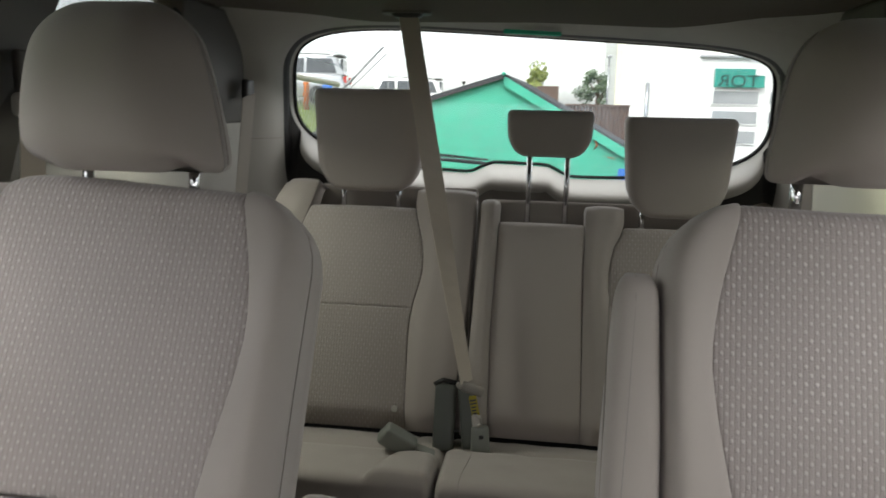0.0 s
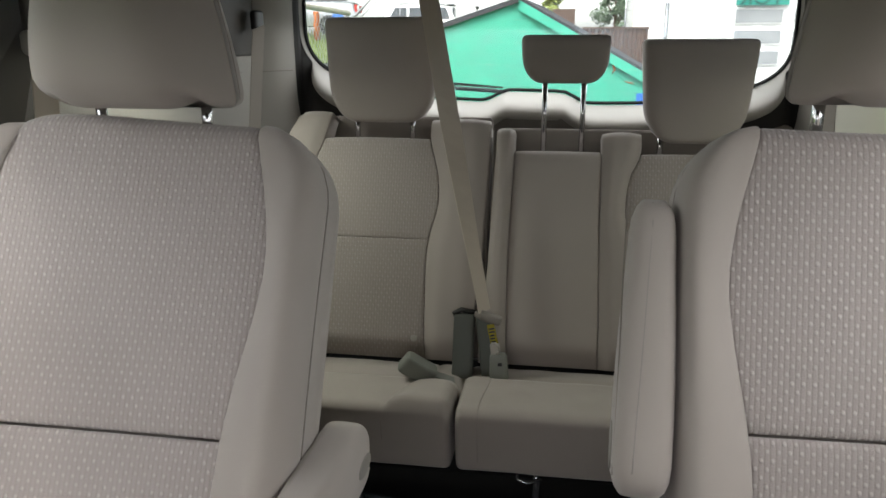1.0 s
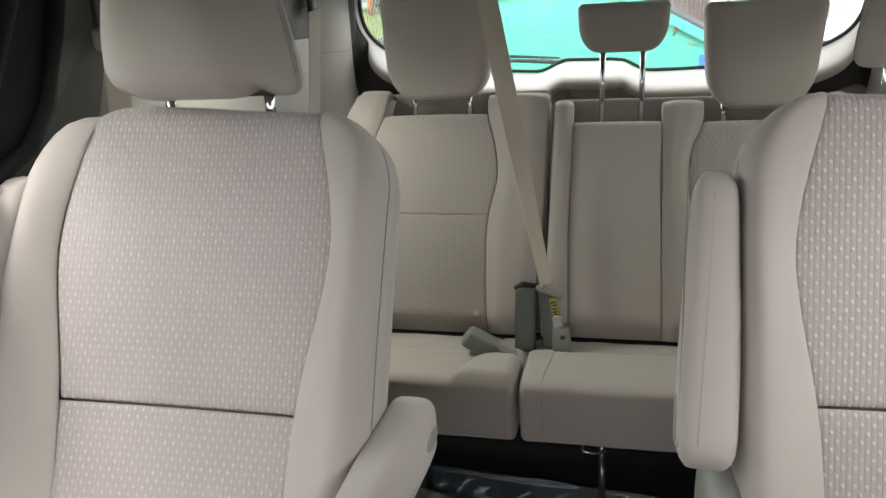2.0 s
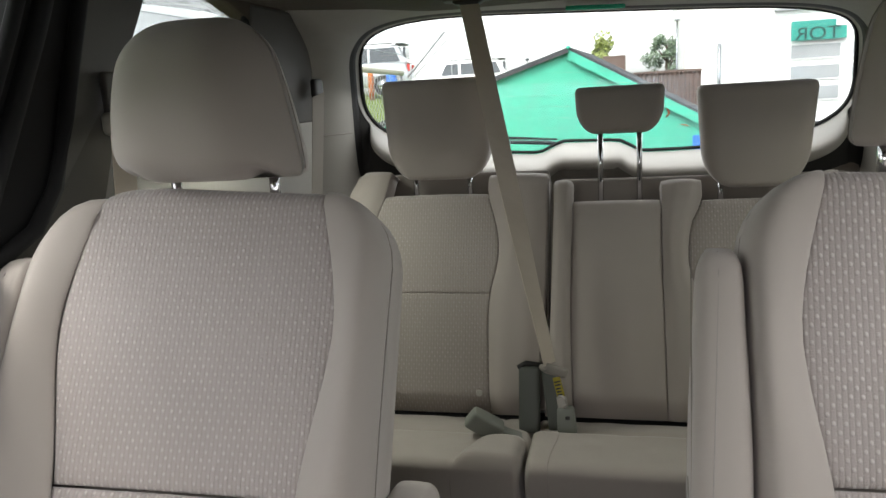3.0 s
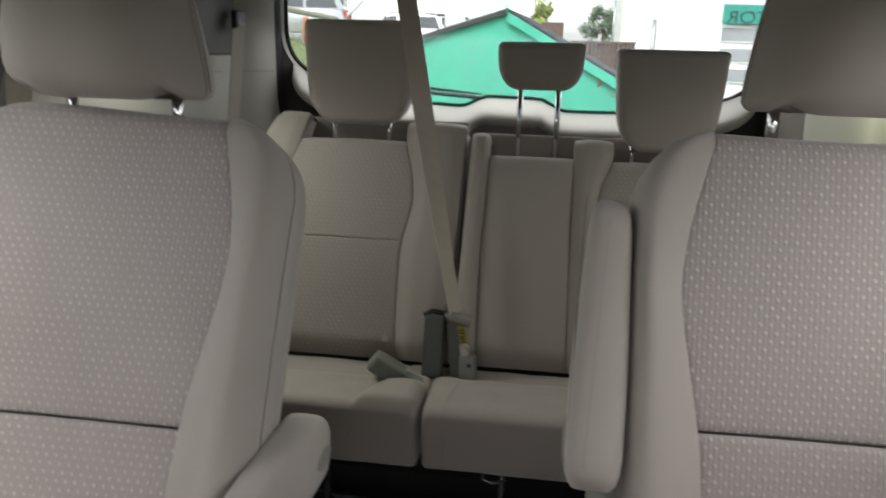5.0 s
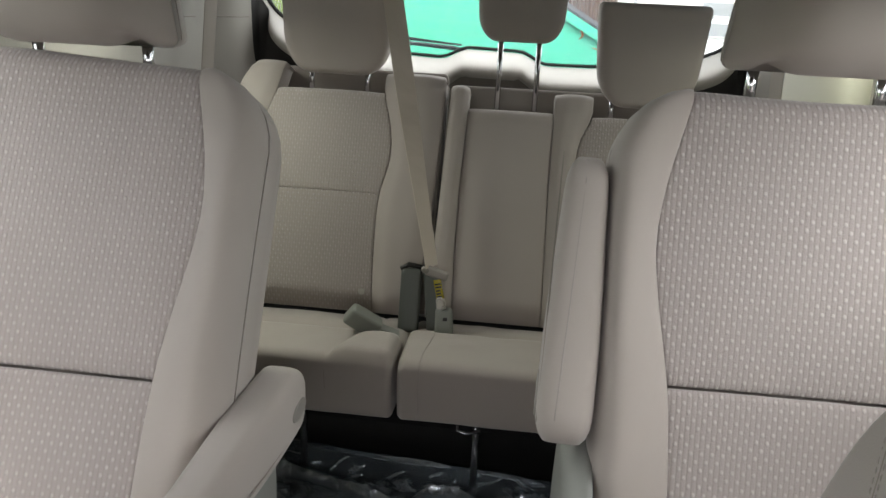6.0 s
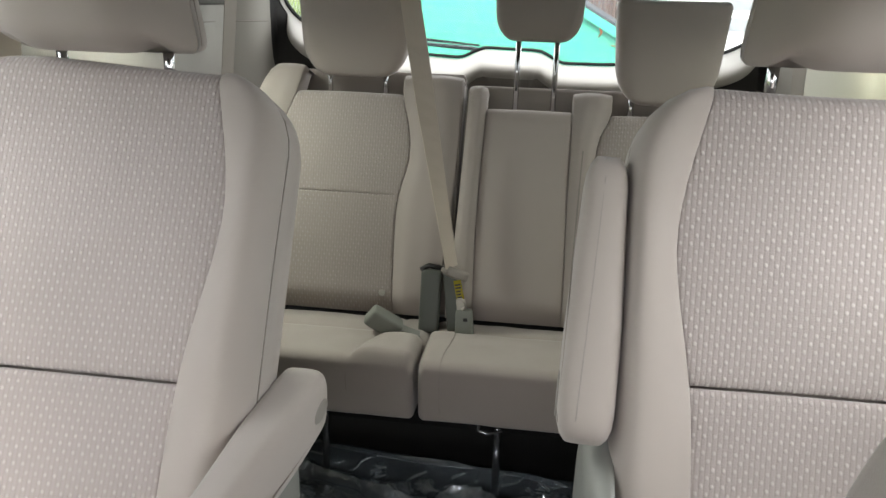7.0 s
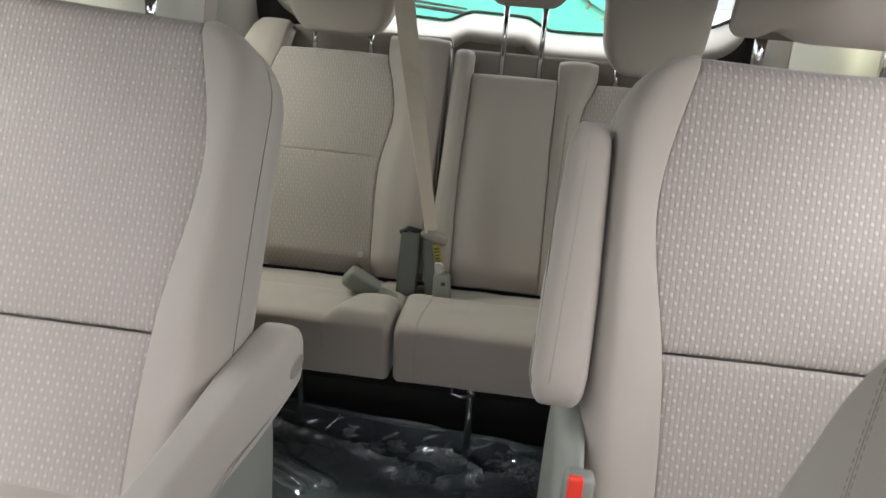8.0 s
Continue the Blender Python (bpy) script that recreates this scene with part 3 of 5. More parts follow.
# ---------------------------------------------------------------- second-row seats
def over_top(d, top, r=0.03, bend=95):
    """Distance d up the backrest, turned into (height, backward) as the cover rolls over its top edge."""
    if d <= top - 0.02:
        return d, 0.0
    a = (d - (top - 0.02)) / r
    lim = radians(bend)
    if a <= lim:
        return top - 0.02 + r * math.sin(a), r * (1 - math.cos(a))
    rest = (a - lim) * r
    return top - 0.02 + r * math.sin(lim) + rest * math.cos(lim), r * (1 - math.cos(lim)) + rest * math.sin(lim)


TOP2 = 0.575
panel_half = curve_of((-0.06, 0.166), (0.05, 0.168), (0.20, 0.178), (0.37, 0.206), (0.45, 0.202), (0.575, 0.174), (0.62, 0.168))
bulge2 = curve_of((-0.06, 0.045), (0.25, 0.050), (0.45, 0.036), (0.60, 0.012))


def outer_half(s):
    k = min(1.0, max(0.0, (s - (TOP2 - 0.095)) / 0.105))
    return 0.267 - 0.006 * ease(0.15, -0.05, s) - 0.088 * (1 - math.sqrt(1 - k * k))


def panel_y(x, s):
    h = panel_half(s)
    return 0.010 * (1 - (x / h) ** 2) - 0.004 * math.sin(math.pi * min(1.0, max(0.0, s / 0.58)))


def armrest(parent, at, cap_side, name="armrest", label="", thick=0.0, longer=0.0):
    """A padded armrest, 0.36 long, lying along its own z from the pivot; cap_side: the x side with the pivot's cover."""
    rows = []
    for j in range(19):
        k = 0.5 - 0.5 * math.cos(math.pi * j / 18)
        z = -0.045 + (0.365 + longer) * k
        d = min(k, 1 - k) * (0.365 + longer)
        r = 0.040
        inset = r - math.sqrt(max(0.0, r * r - max(0.0, r - d) ** 2)) if d < r else 0.0
        hw = 0.0345 - 0.009 * ease(0.05, 0.33, z) - inset * 0.45
        hd = (0.046 + thick - (0.012 - 0.6 * thick) * ease(0.1, 0.33, z)) - inset
        row = []
        for i in range(28):
            t = 2 * math.pi * i / 28
            c, s = math.cos(t), math.sin(t)
            row.append((hw * math.copysign(abs(c) ** 0.55, c), hd * math.copysign(abs(s) ** 0.62, s), z))
        rows.append(row)
    arm = part(name, skin(rows, True, True, True), CLOTH, parent, label)
    arm.matrix_local = at
    part("pivot_cover", rounded_block(0.013, 0.029, 0.006, 0.002, m=pose(cap_side * 0.0298, 0.0, 0.012, 0, cap_side * 90, 0) @ pose(0, 0, 0, 0, 0, 90), power=2.0), CAP_PLASTIC, arm, "oval plastic pivot cover")
    part("seam", tube([(cap_side * 0.0325, -0.020 - 0.006 * math.sin(6 * k), -0.02 + 0.33 * k) for k in (0, 0.25, 0.5, 0.75, 1)], 0.0009, 5), STITCH, arm)
    pts = []
    for k in range(13):
        z = -0.012 + (0.325 + longer) * k / 12
        d = 0.320 + longer - z
        over = 0.040 - math.sqrt(max(0.0, 0.040 ** 2 - max(0.0, 0.040 - d) ** 2)) if d < 0.040 else 0.0
        pts.append((cap_side * (0.013 - 0.010 * k / 12), -(0.0455 + thick - (0.012 - 0.6 * thick) * ease(0.1, 0.33, z)) + over + 0.0002, z))
    part("seam", tube(pts, 0.0008, 5), PALE_STITCH, arm)
    return arm


def row_seat(cx, hinge_y, hinge_z, tilt, seam, head_z, arms, label, group, covers=True, head_tilt=10.0):
    """A padded single seat that faces the front: base, cushion, backrest with sewn panels, headrest on two posts, armrests."""
    seat = thing("captain_seat", label, "seat", pose(cx, hinge_y, FLOOR), group)
    # local heights below are above the floor
    hz = hinge_z - FLOOR
    back = part("backrest", skin([[(math.copysign(abs(math.cos(t)) ** 0.35, math.cos(t)) * (outer_half(s) - 0.004),
                                    0.082 + math.copysign(abs(math.sin(t)) ** 0.45, math.sin(t)) * (0.056 if s < TOP2 - 0.01 else 0.048), s)
                                   for t in (2 * math.pi * i / 48 for i in range(48))]
                                  for s in (-0.06, -0.03, 0.1, 0.2, 0.3, 0.4, 0.46, 0.49, 0.515, 0.535, 0.55, 0.562, 0.572)], True, True, True), CLOTH, seat)
    back_at = pose(0, 0, hz, -tilt)
    back.matrix_local = back_at

    def upper(u, v):
        s, yo = over_top(seam + v * (TOP2 + 0.075 - seam), TOP2)
        x = (2 * u - 1) * panel_half(s)
        crown = (0.018 * math.sin(math.pi * u ** 0.45) if cx < 0 else -0.004 * math.sin(math.pi * u)) * ease(0.42, 0.58, s)
        return x, panel_y(x, s) + yo + 0.0030 * math.exp(-(s - seam) / 0.015), s + crown

    def lower(u, v):
        s = -0.06 + v * (seam + 0.06)
        x = (2 * u - 1) * panel_half(s)
        return x, panel_y(x, s) - 0.010 * ease(0.2, -0.06, s) - 0.003 * ease(seam - 0.10, seam, s) + 0.0025 * math.exp(-(seam - s) / 0.007), s

    part("upper_panel", padded(upper, 48, 44, 0.0036, 0.0026, (1, 1, 1, 0), 0.001), PATTERN, back, "grey ribbed and dotted cloth panel")
    part("lower_panel", padded(lower, 48, 20, 0.0036, 0.0026, (1, 1, 0, 1), 0.003), PATTERN, back, "grey ribbed and dotted cloth panel")
    for sx in (-1, 1):
        def side(u, v):
            if sx < 0:
                u = 1 - u
            s, yo = over_top(-0.06 + v * (TOP2 + 0.06 + 0.065), TOP2)
            h, w = panel_half(s), outer_half(s)
            b = bulge2(s)
            x = h - 0.003 + (w - h + 0.003) * (1 - (1 - u) ** 1.9)
            y = panel_y(h, s) - b * math.sin(math.pi * min(1.0, u ** 0.85 * 0.86)) + 0.052 * u ** 3.5
            rough = 0.0022 * noise.noise(Vector((x * 14 + 3 * sx + cx * 9, s * 8, cx))) + 0.0012 * noise.noise(Vector((x * 40, s * 16 + cx * 5, 2.0)))
            fold = 0.009 * math.sin(math.pi * u) * ease(0.37, 0.31, s + 0.10 * (1 - u)) if cx < 0 and sx < 0 else 0.0
            return sx * x, y + yo + fold + rough * math.sin(math.pi * u), s - 0.004 * u
        part("bolster", padded(side, 26, 44, 0.002, 0.002, (1, 1, 0, 0), skirt=(0.0, 0.05) if sx > 0 else (0.05, 0.0)), CLOTH, back, "plain grey cloth side bolster")
        pts = []
        for k in range(25):
            s = -0.05 + (TOP2 + 0.035) * k / 24
            w = outer_half(s)
            pts.append((sx * (w - 0.0015), panel_y(panel_half(s), s) - bulge2(s) * math.sin(math.pi * 0.86) + 0.052 + 0.004, s - 0.004))
        part("piping", tube(pts, 0.0011, 5), STITCH, back)

    post_half, post_off = (0.0805, 0.004) if cx < 0 else (0.0795, -0.019)
    tall, lean_in, corner, foot = (0.224, 1.0, 0.052, -0.008) if cx < 0 else (0.196, 0.6, 0.016, 0.0)
    head = part("headrest", headrest_mesh(tall, lean_in, corner), CLOTH, seat, "plain grey cloth headrest")
    head.matrix_local = pose(-0.012 if cx < 0 else 0.006, head_back(tilt), head_z - FLOOR, -head_tilt)
    for sx in (-1, 1):
        part("post", tube([(post_off + sx * post_half, 0.014, -0.10), (post_off + sx * post_half, 0.014, 0.05)], 0.0078, 14), CHROME, head, "chrome headrest post")
        part("post_sleeve", tube([(post_off + sx * post_half, 0.014, foot - 0.056), (post_off + sx * post_half, 0.014, foot - 0.040)], 0.0105, 14), GREY_PLASTIC, head, "plastic sleeve at the foot of the post")
        pts = [head_point(0.05 + 0.87 * k / 16, sx, tall, lean_in, corner) for k in range(17)]
        part("side_seam", tube(pts, 0.0006, 6), STITCH, head)
    cushion = part("cushion", rounded_block(0.27, 0.27, 0.15, 0.05, m=pose(0, -0.18, 0.27, 4), power=5), CLOTH, seat, "plain grey cloth seat cushion")
    part("cushion_panel", padded(lambda u, v: (0.17 * (2 * u - 1), -0.40 + 0.36 * v, 0.424 + 0.004 * math.sin(math.pi * u) - 0.02 * v), 16, 16, 0.008, 0.005), PATTERN, seat, "grey ribbed and dotted cloth panel")
    part("base", rounded_block(0.22, 0.24, 0.27, 0.03, m=pose(0, -0.16, 0.0), power=6), DARK_TRIM, seat, "dark plastic seat base")
    for sx in (-1, 1):
        if covers:
            part("side_cover", side_cover(sx), GREY_PLASTIC, seat, "grey plastic recliner cover")
    for sx, state in arms:
        if state == "up":
            m = back_at @ pose(sx * 0.300, -0.002, 0.183, -3, -sx * 1.5, 0)
        else:
            m = pose(sx * 0.291, 0.185, 0.533, 0, 0, 0) @ pose(0, 0, 0, 86.0, 0, 0)
        armrest(seat, m, sx, "armrest", "armrest folded up" if state == "up" else "armrest folded down", 0.0 if state == "up" else 0.004, -0.010 if state == "up" else 0.09)
    return seat


def head_back(tilt):
    """How far back the headrest stands over the hinge of a tilted backrest."""
    return TOP2 * math.sin(radians(tilt)) + 0.050


def rounding(d, r):
    return r - math.sqrt(max(0.0, r * r - max(0.0, r - d) ** 2)) if d < r else 0.0


def head_half(k, tall, lean_in, corner=0.016):
    """Half the headrest's width: flanks that close in upwards, a round top and tight lower corners."""
    return 0.149 - lean_in * (0.016 * k + 0.034 * k * k) - rounding((1 - k) * tall, 0.062) * 0.95 - rounding(k * tall, corner)


def head_point(k, q, tall, lean_in, corner=0.016):
    """A point of the headrest's padded front: k goes up from 0 to 1, q across from -1 to 1."""
    end = rounding((1 - k) * tall, 0.075) * 0.95 + rounding(k * tall, 0.045)
    belly = max(0.004, 0.076 + 0.024 * math.sin(math.pi * k ** 0.8) - end)
    x = head_half(k, tall, lean_in, corner if q < 0 else 0.016) * q
    y = -0.014 - belly * (1 - abs(q) ** 4.2)
    dent = 0.020 * math.exp(-(((abs(x) - 0.096) / 0.016) ** 2)) * ease(0.13, 0.0, k)
    pucker = 0.0022 * noise.noise(Vector((x * 22, k * 3, 1.0))) * ease(0.35, 0.0, k)
    return x, y + dent + pucker, tall * k + dent * 0.5


def headrest_mesh(tall=0.212, lean_in=1.0, corner=0.016):
    """A cushion with a full, padded front and flat flanks that run in towards its back."""
    rows = []
    for j in range(29):
        k = 0.5 - 0.5 * math.cos(math.pi * j / 28)
        row = [head_point(k, math.sin(math.pi * 0.5 * (-1 + i / 24)) * (1 - 0.02 * (abs(i - 24) / 24) ** 6), tall, lean_in, corner) for i in range(49)]
        w, deep = head_half(k, tall, lean_in), (0.030 + 0.034 * (1 - k)) - 0.6 * rounding((1 - k) * tall, 0.045)
        for fx, fy in ((0.995, 0.04), (0.945, 0.35), (0.88, 0.72), (0.80, 0.93), (0.70, 1.0), (0.35, 1.04), (0.0, 1.05)):
            row.append((w * fx, -0.014 + (deep + 0.014) * fy, tall * k))
        w = head_half(k, tall, lean_in, corner)
        for fx, fy in ((-0.35, 1.04), (-0.70, 1.0), (-0.80, 0.93), (-0.88, 0.72), (-0.945, 0.35), (-0.995, 0.04)):
            row.append((w * fx, -0.014 + (deep + 0.014) * fy, tall * k))
        rows.append(row)
    return skin(rows, True, True, True)


def side_cover(sx):
    """A rounded plastic cover over the recliner beside the seat."""
    rows = []
    for j in range(9):
        k = j / 8
        x = sx * (0.262 + 0.034 * math.sin(math.pi * 0.5 * k))
        inset = 0.035 * (1 - math.cos(math.pi * 0.5 * k))
        row = []
        for i in range(36):
            t = 2 * math.pi * i / 36
            c, s = math.cos(t), math.sin(t)
            a, b = 0.135 - inset, 0.215 - inset
            row.append((x, 0.045 + a * math.copysign(abs(c) ** 0.7, c) + 0.10 * s * 0.3, 0.335 + b * math.copysign(abs(s) ** 0.7, s)))
        rows.append(row)
    return skin(rows, True, True, True)


row_seat(-0.457, 0.743, 0.5147, 27.0, 0.177, 1.049, [(1, "down"), (-1, "up")], "grey cloth captain seat with its inner armrest folded down", "captain seats of the middle row", head_tilt=1)
row_seat(0.515, 0.822, 0.488, 18.5, 0.218, 1.061, [(-1, "up")], "grey cloth captain seat with its inner armrest folded up", "captain seats of the middle row", head_tilt=0)
def front_seat():
    """The front passenger seat: its tall backrest stands beside the walkway, with a stitched side."""
    seat = thing("front_seat", "grey cloth front passenger seat with stitched sides", "seat", pose(0.543, 0.20, FLOOR), "front seats")
    ctrl = [(-0.17, 0.40), (-0.09, 0.56), (-0.03, 0.74), (0.00, 0.88), (0.015, 0.96), (0.035, 1.010), (0.062, 1.022), (0.095, 0.990), (0.143, 0.930), (0.170, 0.875),
            (0.194, 0.817), (0.212, 0.74), (0.205, 0.62), (0.17, 0.50), (0.12, 0.40), (-0.03, 0.37)]
    n = len(ctrl)
    prof = []
    for i in range(n):
        p = [Vector(ctrl[(i + k) % n]) for k in (-1, 0, 1, 2)]
        for j in range(4):
            t = j / 4
            prof.append(0.5 * (2 * p[1] + (p[2] - p[0]) * t + (2 * p[0] - 5 * p[1] + 4 * p[2] - p[3]) * t * t + (3 * p[1] - p[0] - 3 * p[2] + p[3]) * t ** 3))
    mid = Vector((0.07, 0.70))
    rows = []
    half, r = 0.262, 0.020
    for i in range(31):
        x = -half + 2 * half * spread(30, 0.95)[i]
        d = half - abs(x)
        inset = r - math.sqrt(max(0.0, r * r - max(0.0, r - d) ** 2)) if d < r else 0.0
        row = []
        for q in prof:
            v = q - mid
            row.append((x, (mid + v * (1 - inset / v.length)).x, (mid + v * (1 - inset / v.length)).y))
        rows.append(row)
    back = part("backrest", skin(rows, True, True, True), CLOTH, seat, "plain grey cloth backrest")
    for off in (-0.0022, 0.0022):
        bm = bmesh.new()
        for k in range(44):
            z = 0.76 + 0.0045 * k
            y = 0.122 + off - 0.5 * (z - 0.895) ** 2
            tube([(-half + 0.0004, y, z), (-half + 0.0001, y, z + 0.0011), (-half + 0.0001, y, z + 0.0017), (-half + 0.0004, y, z + 0.0028)], 0.0005, 6, bm)
        part("stitching", bm, PALE_STITCH, back, "row of small stitches")
    part("seam", tube([(-half + 0.0004, 0.122 - 0.5 * (z - 0.895) ** 2, z) for z in (0.74, 0.79, 0.84, 0.895, 0.95)], 0.0006, 6), STITCH, back)
    head = part("headrest", headrest_mesh(), CLOTH, seat, "plain grey cloth headrest")
    head.matrix_local = pose(0, 0.085, 1.065, -6)
    for sx in (-1, 1):
        part("post", tube([(sx * 0.0755, 0.002, -0.10), (sx * 0.0755, 0.002, 0.05)], 0.0062, 12), CHROME, head, "chrome headrest post")
    part("cushion", rounded_block(0.26, 0.27, 0.16, 0.05, m=pose(0, -0.32, 0.25, 4), power=5), CLOTH, seat, "plain grey cloth seat cushion")
    part("base", rounded_block(0.22, 0.24, 0.27, 0.03, m=pose(0, -0.28, 0.0), power=6), DARK_TRIM, seat, "dark plastic seat base")
    return seat


front_seat()

# belt buckle beside the middle-row seat
buckle = thing("belt_buckle", "grey seat belt buckle with a red release button", "buckle", pose(0.238, 0.705, 0.496, -8, 0, 0))
part("housing", rounded_block(0.0165, 0.012, 0.135, 0.006, power=5), GREY_PLASTIC, buckle, "pale grey buckle housing")
part("button", rounded_block(0.0080, 0.0040, 0.060, 0.003, m=pose(-0.0045, -0.0115, 0.076), power=6), RED_BUTTON, buckle, "red release button")
part("stalk", boxed(-0.012, 0.012, -0.004, 0.004, -0.16, 0.02), WEBBING, buckle, smooth=False, bevel=0.002)


# ---------------------------------------------------------------- third row
TILT3, Y3, Z3 = 20.8, 1.6576, 0.40


def flat_patch(xl, xr, s0, s1, bow=0.008, deep=0.0, wrap=0.06, roll=0.022, crest=None):
    """A patch of the third-row backrest between two upright seams; wrap: how far it rolls over the top."""
    def fn(u, v):
        d = s0 + v * (s1 + wrap - s0)
        s, yo = over_top(d, s1, roll, 92) if wrap else (d, 0.0)
        a, b = xl(s), xr(s)
        x = a + (b - a) * u
        y = deep - bow * math.sin(math.pi * u) - 0.010 * math.sin(math.pi * min(1.0, s / 0.6)) + 0.03 * ease(0.06, -0.01, s)
        if crest:
            y -= crest * ease(0.0, 0.32, u) * ease(1.0, 0.68, u)
        return x, y + yo, s
    return fn


def bench_back(name, label, x0, x1, top):
    root = thing(name, label, "seat", pose(0, Y3, FLOOR), "third-row seats")
    bm = bmesh.new()
    rows = []
    for s, hw in ((0.02, 0), (0.30, 0), (top - 0.04, 0), (top - 0.008, 0.003), (top, 0.010)):
        rows.append([(x0 + 0.004 + hw, (0.040 if s < 0.5 else 0.082) + hw, s), (x1 - 0.004 - hw, (0.040 if s < 0.5 else 0.082) + hw, s), (x1 - 0.004 - hw, 0.112 - hw, s), (x0 + 0.004 + hw, 0.112 - hw, s)])
    back = part("backrest", skin(rows, True, True, True), CARPET_BACK, root, "backrest with a dark carpeted rear", smooth=False, bevel=0.004)
    back.matrix_local = pose(0, 0, Z3 - FLOOR, -TILT3)
    return root, back


def sew(back, name, label, material, fn, nu=20, nv=36, edges=(1, 1, 1, 0), lip=0.003, pillow=0.001, skirt=(0.0, 0.0)):
    return part(name, padded(fn, nu, nv, lip, 0.0014, edges, pillow, skirt), material, back, label)


# the single seat
seat3l, back3l = bench_back("third_row_single_seat", "grey cloth single seat of the split third row", -0.580, -0.052, 0.618)
pr = curve_of((0.0, -0.190), (0.15, -0.194), (0.28, -0.193), (0.385, -0.172), (0.46, -0.179), (0.54, -0.201))
pl = curve_of((0.0, -0.478), (0.15, -0.474), (0.28, -0.476), (0.385, -0.497), (0.46, -0.490), (0.54, -0.467))
sew(back3l, "upper_panel", "grey ribbed and dotted cloth panel", FINE_PATTERN, flat_patch(pl, pr, 0.292, 0.540, 0.006))
sew(back3l, "lower_panel", "grey ribbed and dotted cloth panel", FINE_PATTERN, flat_patch(pl, pr, 0.005, 0.292, 0.006, wrap=0), edges=(1, 1, 1, 1))
sew(back3l, "inner_wing", "plain grey cloth wing", CLOTH, flat_patch(pr, curve_of((0.0, -0.088), (0.12, -0.075), (0.3, -0.060), (0.54, -0.054), (0.60, -0.056)), 0.005, 0.588, 0.004, crest=0.010, wrap=0.10), edges=(1, 1, 1, 0), skirt=(0.06, 0.06))
sew(back3l, "outer_wing", "plain grey cloth wing", CLOTH, flat_patch(curve_of((0.0, -0.577), (0.46, -0.577), (0.53, -0.566), (0.57, -0.549), (0.60, -0.530), (0.63, -0.508)), curve_of((0.0, -0.478), (0.15, -0.474), (0.28, -0.476), (0.385, -0.497), (0.46, -0.490), (0.54, -0.464), (0.63, -0.449)), 0.005, 0.612, 0.002, crest=0.006, wrap=0.09, roll=0.013), edges=(1, 1, 1, 0), skirt=(0.06, 0.06))
part("button", rounded_block(0.0085, 0.0085, 0.004, 0.002, m=pose(-0.214, -0.005, 0.056, 90, 0, 0), power=2), PALE_TRIM, back3l, "small round plastic button")
part("edge_band", tube([(-0.0545, 0.005, s) for s in (0.03, 0.2, 0.4, 0.575)], 0.0016, 6), STITCH, back3l)

# the double seat
seat3r, back3r = bench_back("third_row_double_seat", "grey cloth double seat of the split third row", -0.042, 0.640, 0.592)
ql = curve_of((0.0, 0.003), (0.25, -0.001), (0.52, 0.004))
qm = curve_of((0.0, 0.214), (0.3, 0.208), (0.52, 0.207))
rl = curve_of((0.0, 0.300), (0.15, 0.296), (0.28, 0.292), (0.345, 0.267), (0.45, 0.272), (0.512, 0.298))
rr = curve_of((0.0, 0.550), (0.28, 0.552), (0.345, 0.575), (0.45, 0.570), (0.512, 0.545))
sew(back3r, "inner_wing", "plain grey cloth wing", CLOTH, flat_patch(curve_of((0.0, -0.064), (0.17, -0.052), (0.3, -0.047), (0.56, -0.041)), ql, 0.005, 0.568, 0.004, crest=0.012, wrap=0.09, roll=0.02), skirt=(0.06, 0.06))
sew(back3r, "middle_panel", "plain grey cloth middle panel", CLOTH, flat_patch(ql, qm, 0.005, 0.516, 0.002))
sew(back3r, "middle_wing", "plain grey cloth wing", CLOTH, flat_patch(qm, lambda s: rl(s), 0.005, 0.562, 0.004, crest=0.012, wrap=0.09, roll=0.02), skirt=(0.06, 0.06))
sew(back3r, "upper_panel", "grey ribbed and dotted cloth panel", FINE_PATTERN, flat_patch(rl, rr, 0.292, 0.512, 0.006))
sew(back3r, "lower_panel", "grey ribbed and dotted cloth panel", FINE_PATTERN, flat_patch(rl, rr, 0.005, 0.292, 0.006, wrap=0), edges=(1, 1, 1, 1))
sew(back3r, "outer_wing", "plain grey cloth wing", CLOTH, flat_patch(rr, curve_of((0.0, 0.638), (0.45, 0.638), (0.60, 0.585)), 0.005, 0.568, 0.004, crest=0.024, wrap=0.09), skirt=(0.06, 0.06))
part("edge_band", tube([(-0.042, 0.012, s) for s in (0.03, 0.2, 0.4, 0.56)], 0.0016, 6), STITCH, back3r)


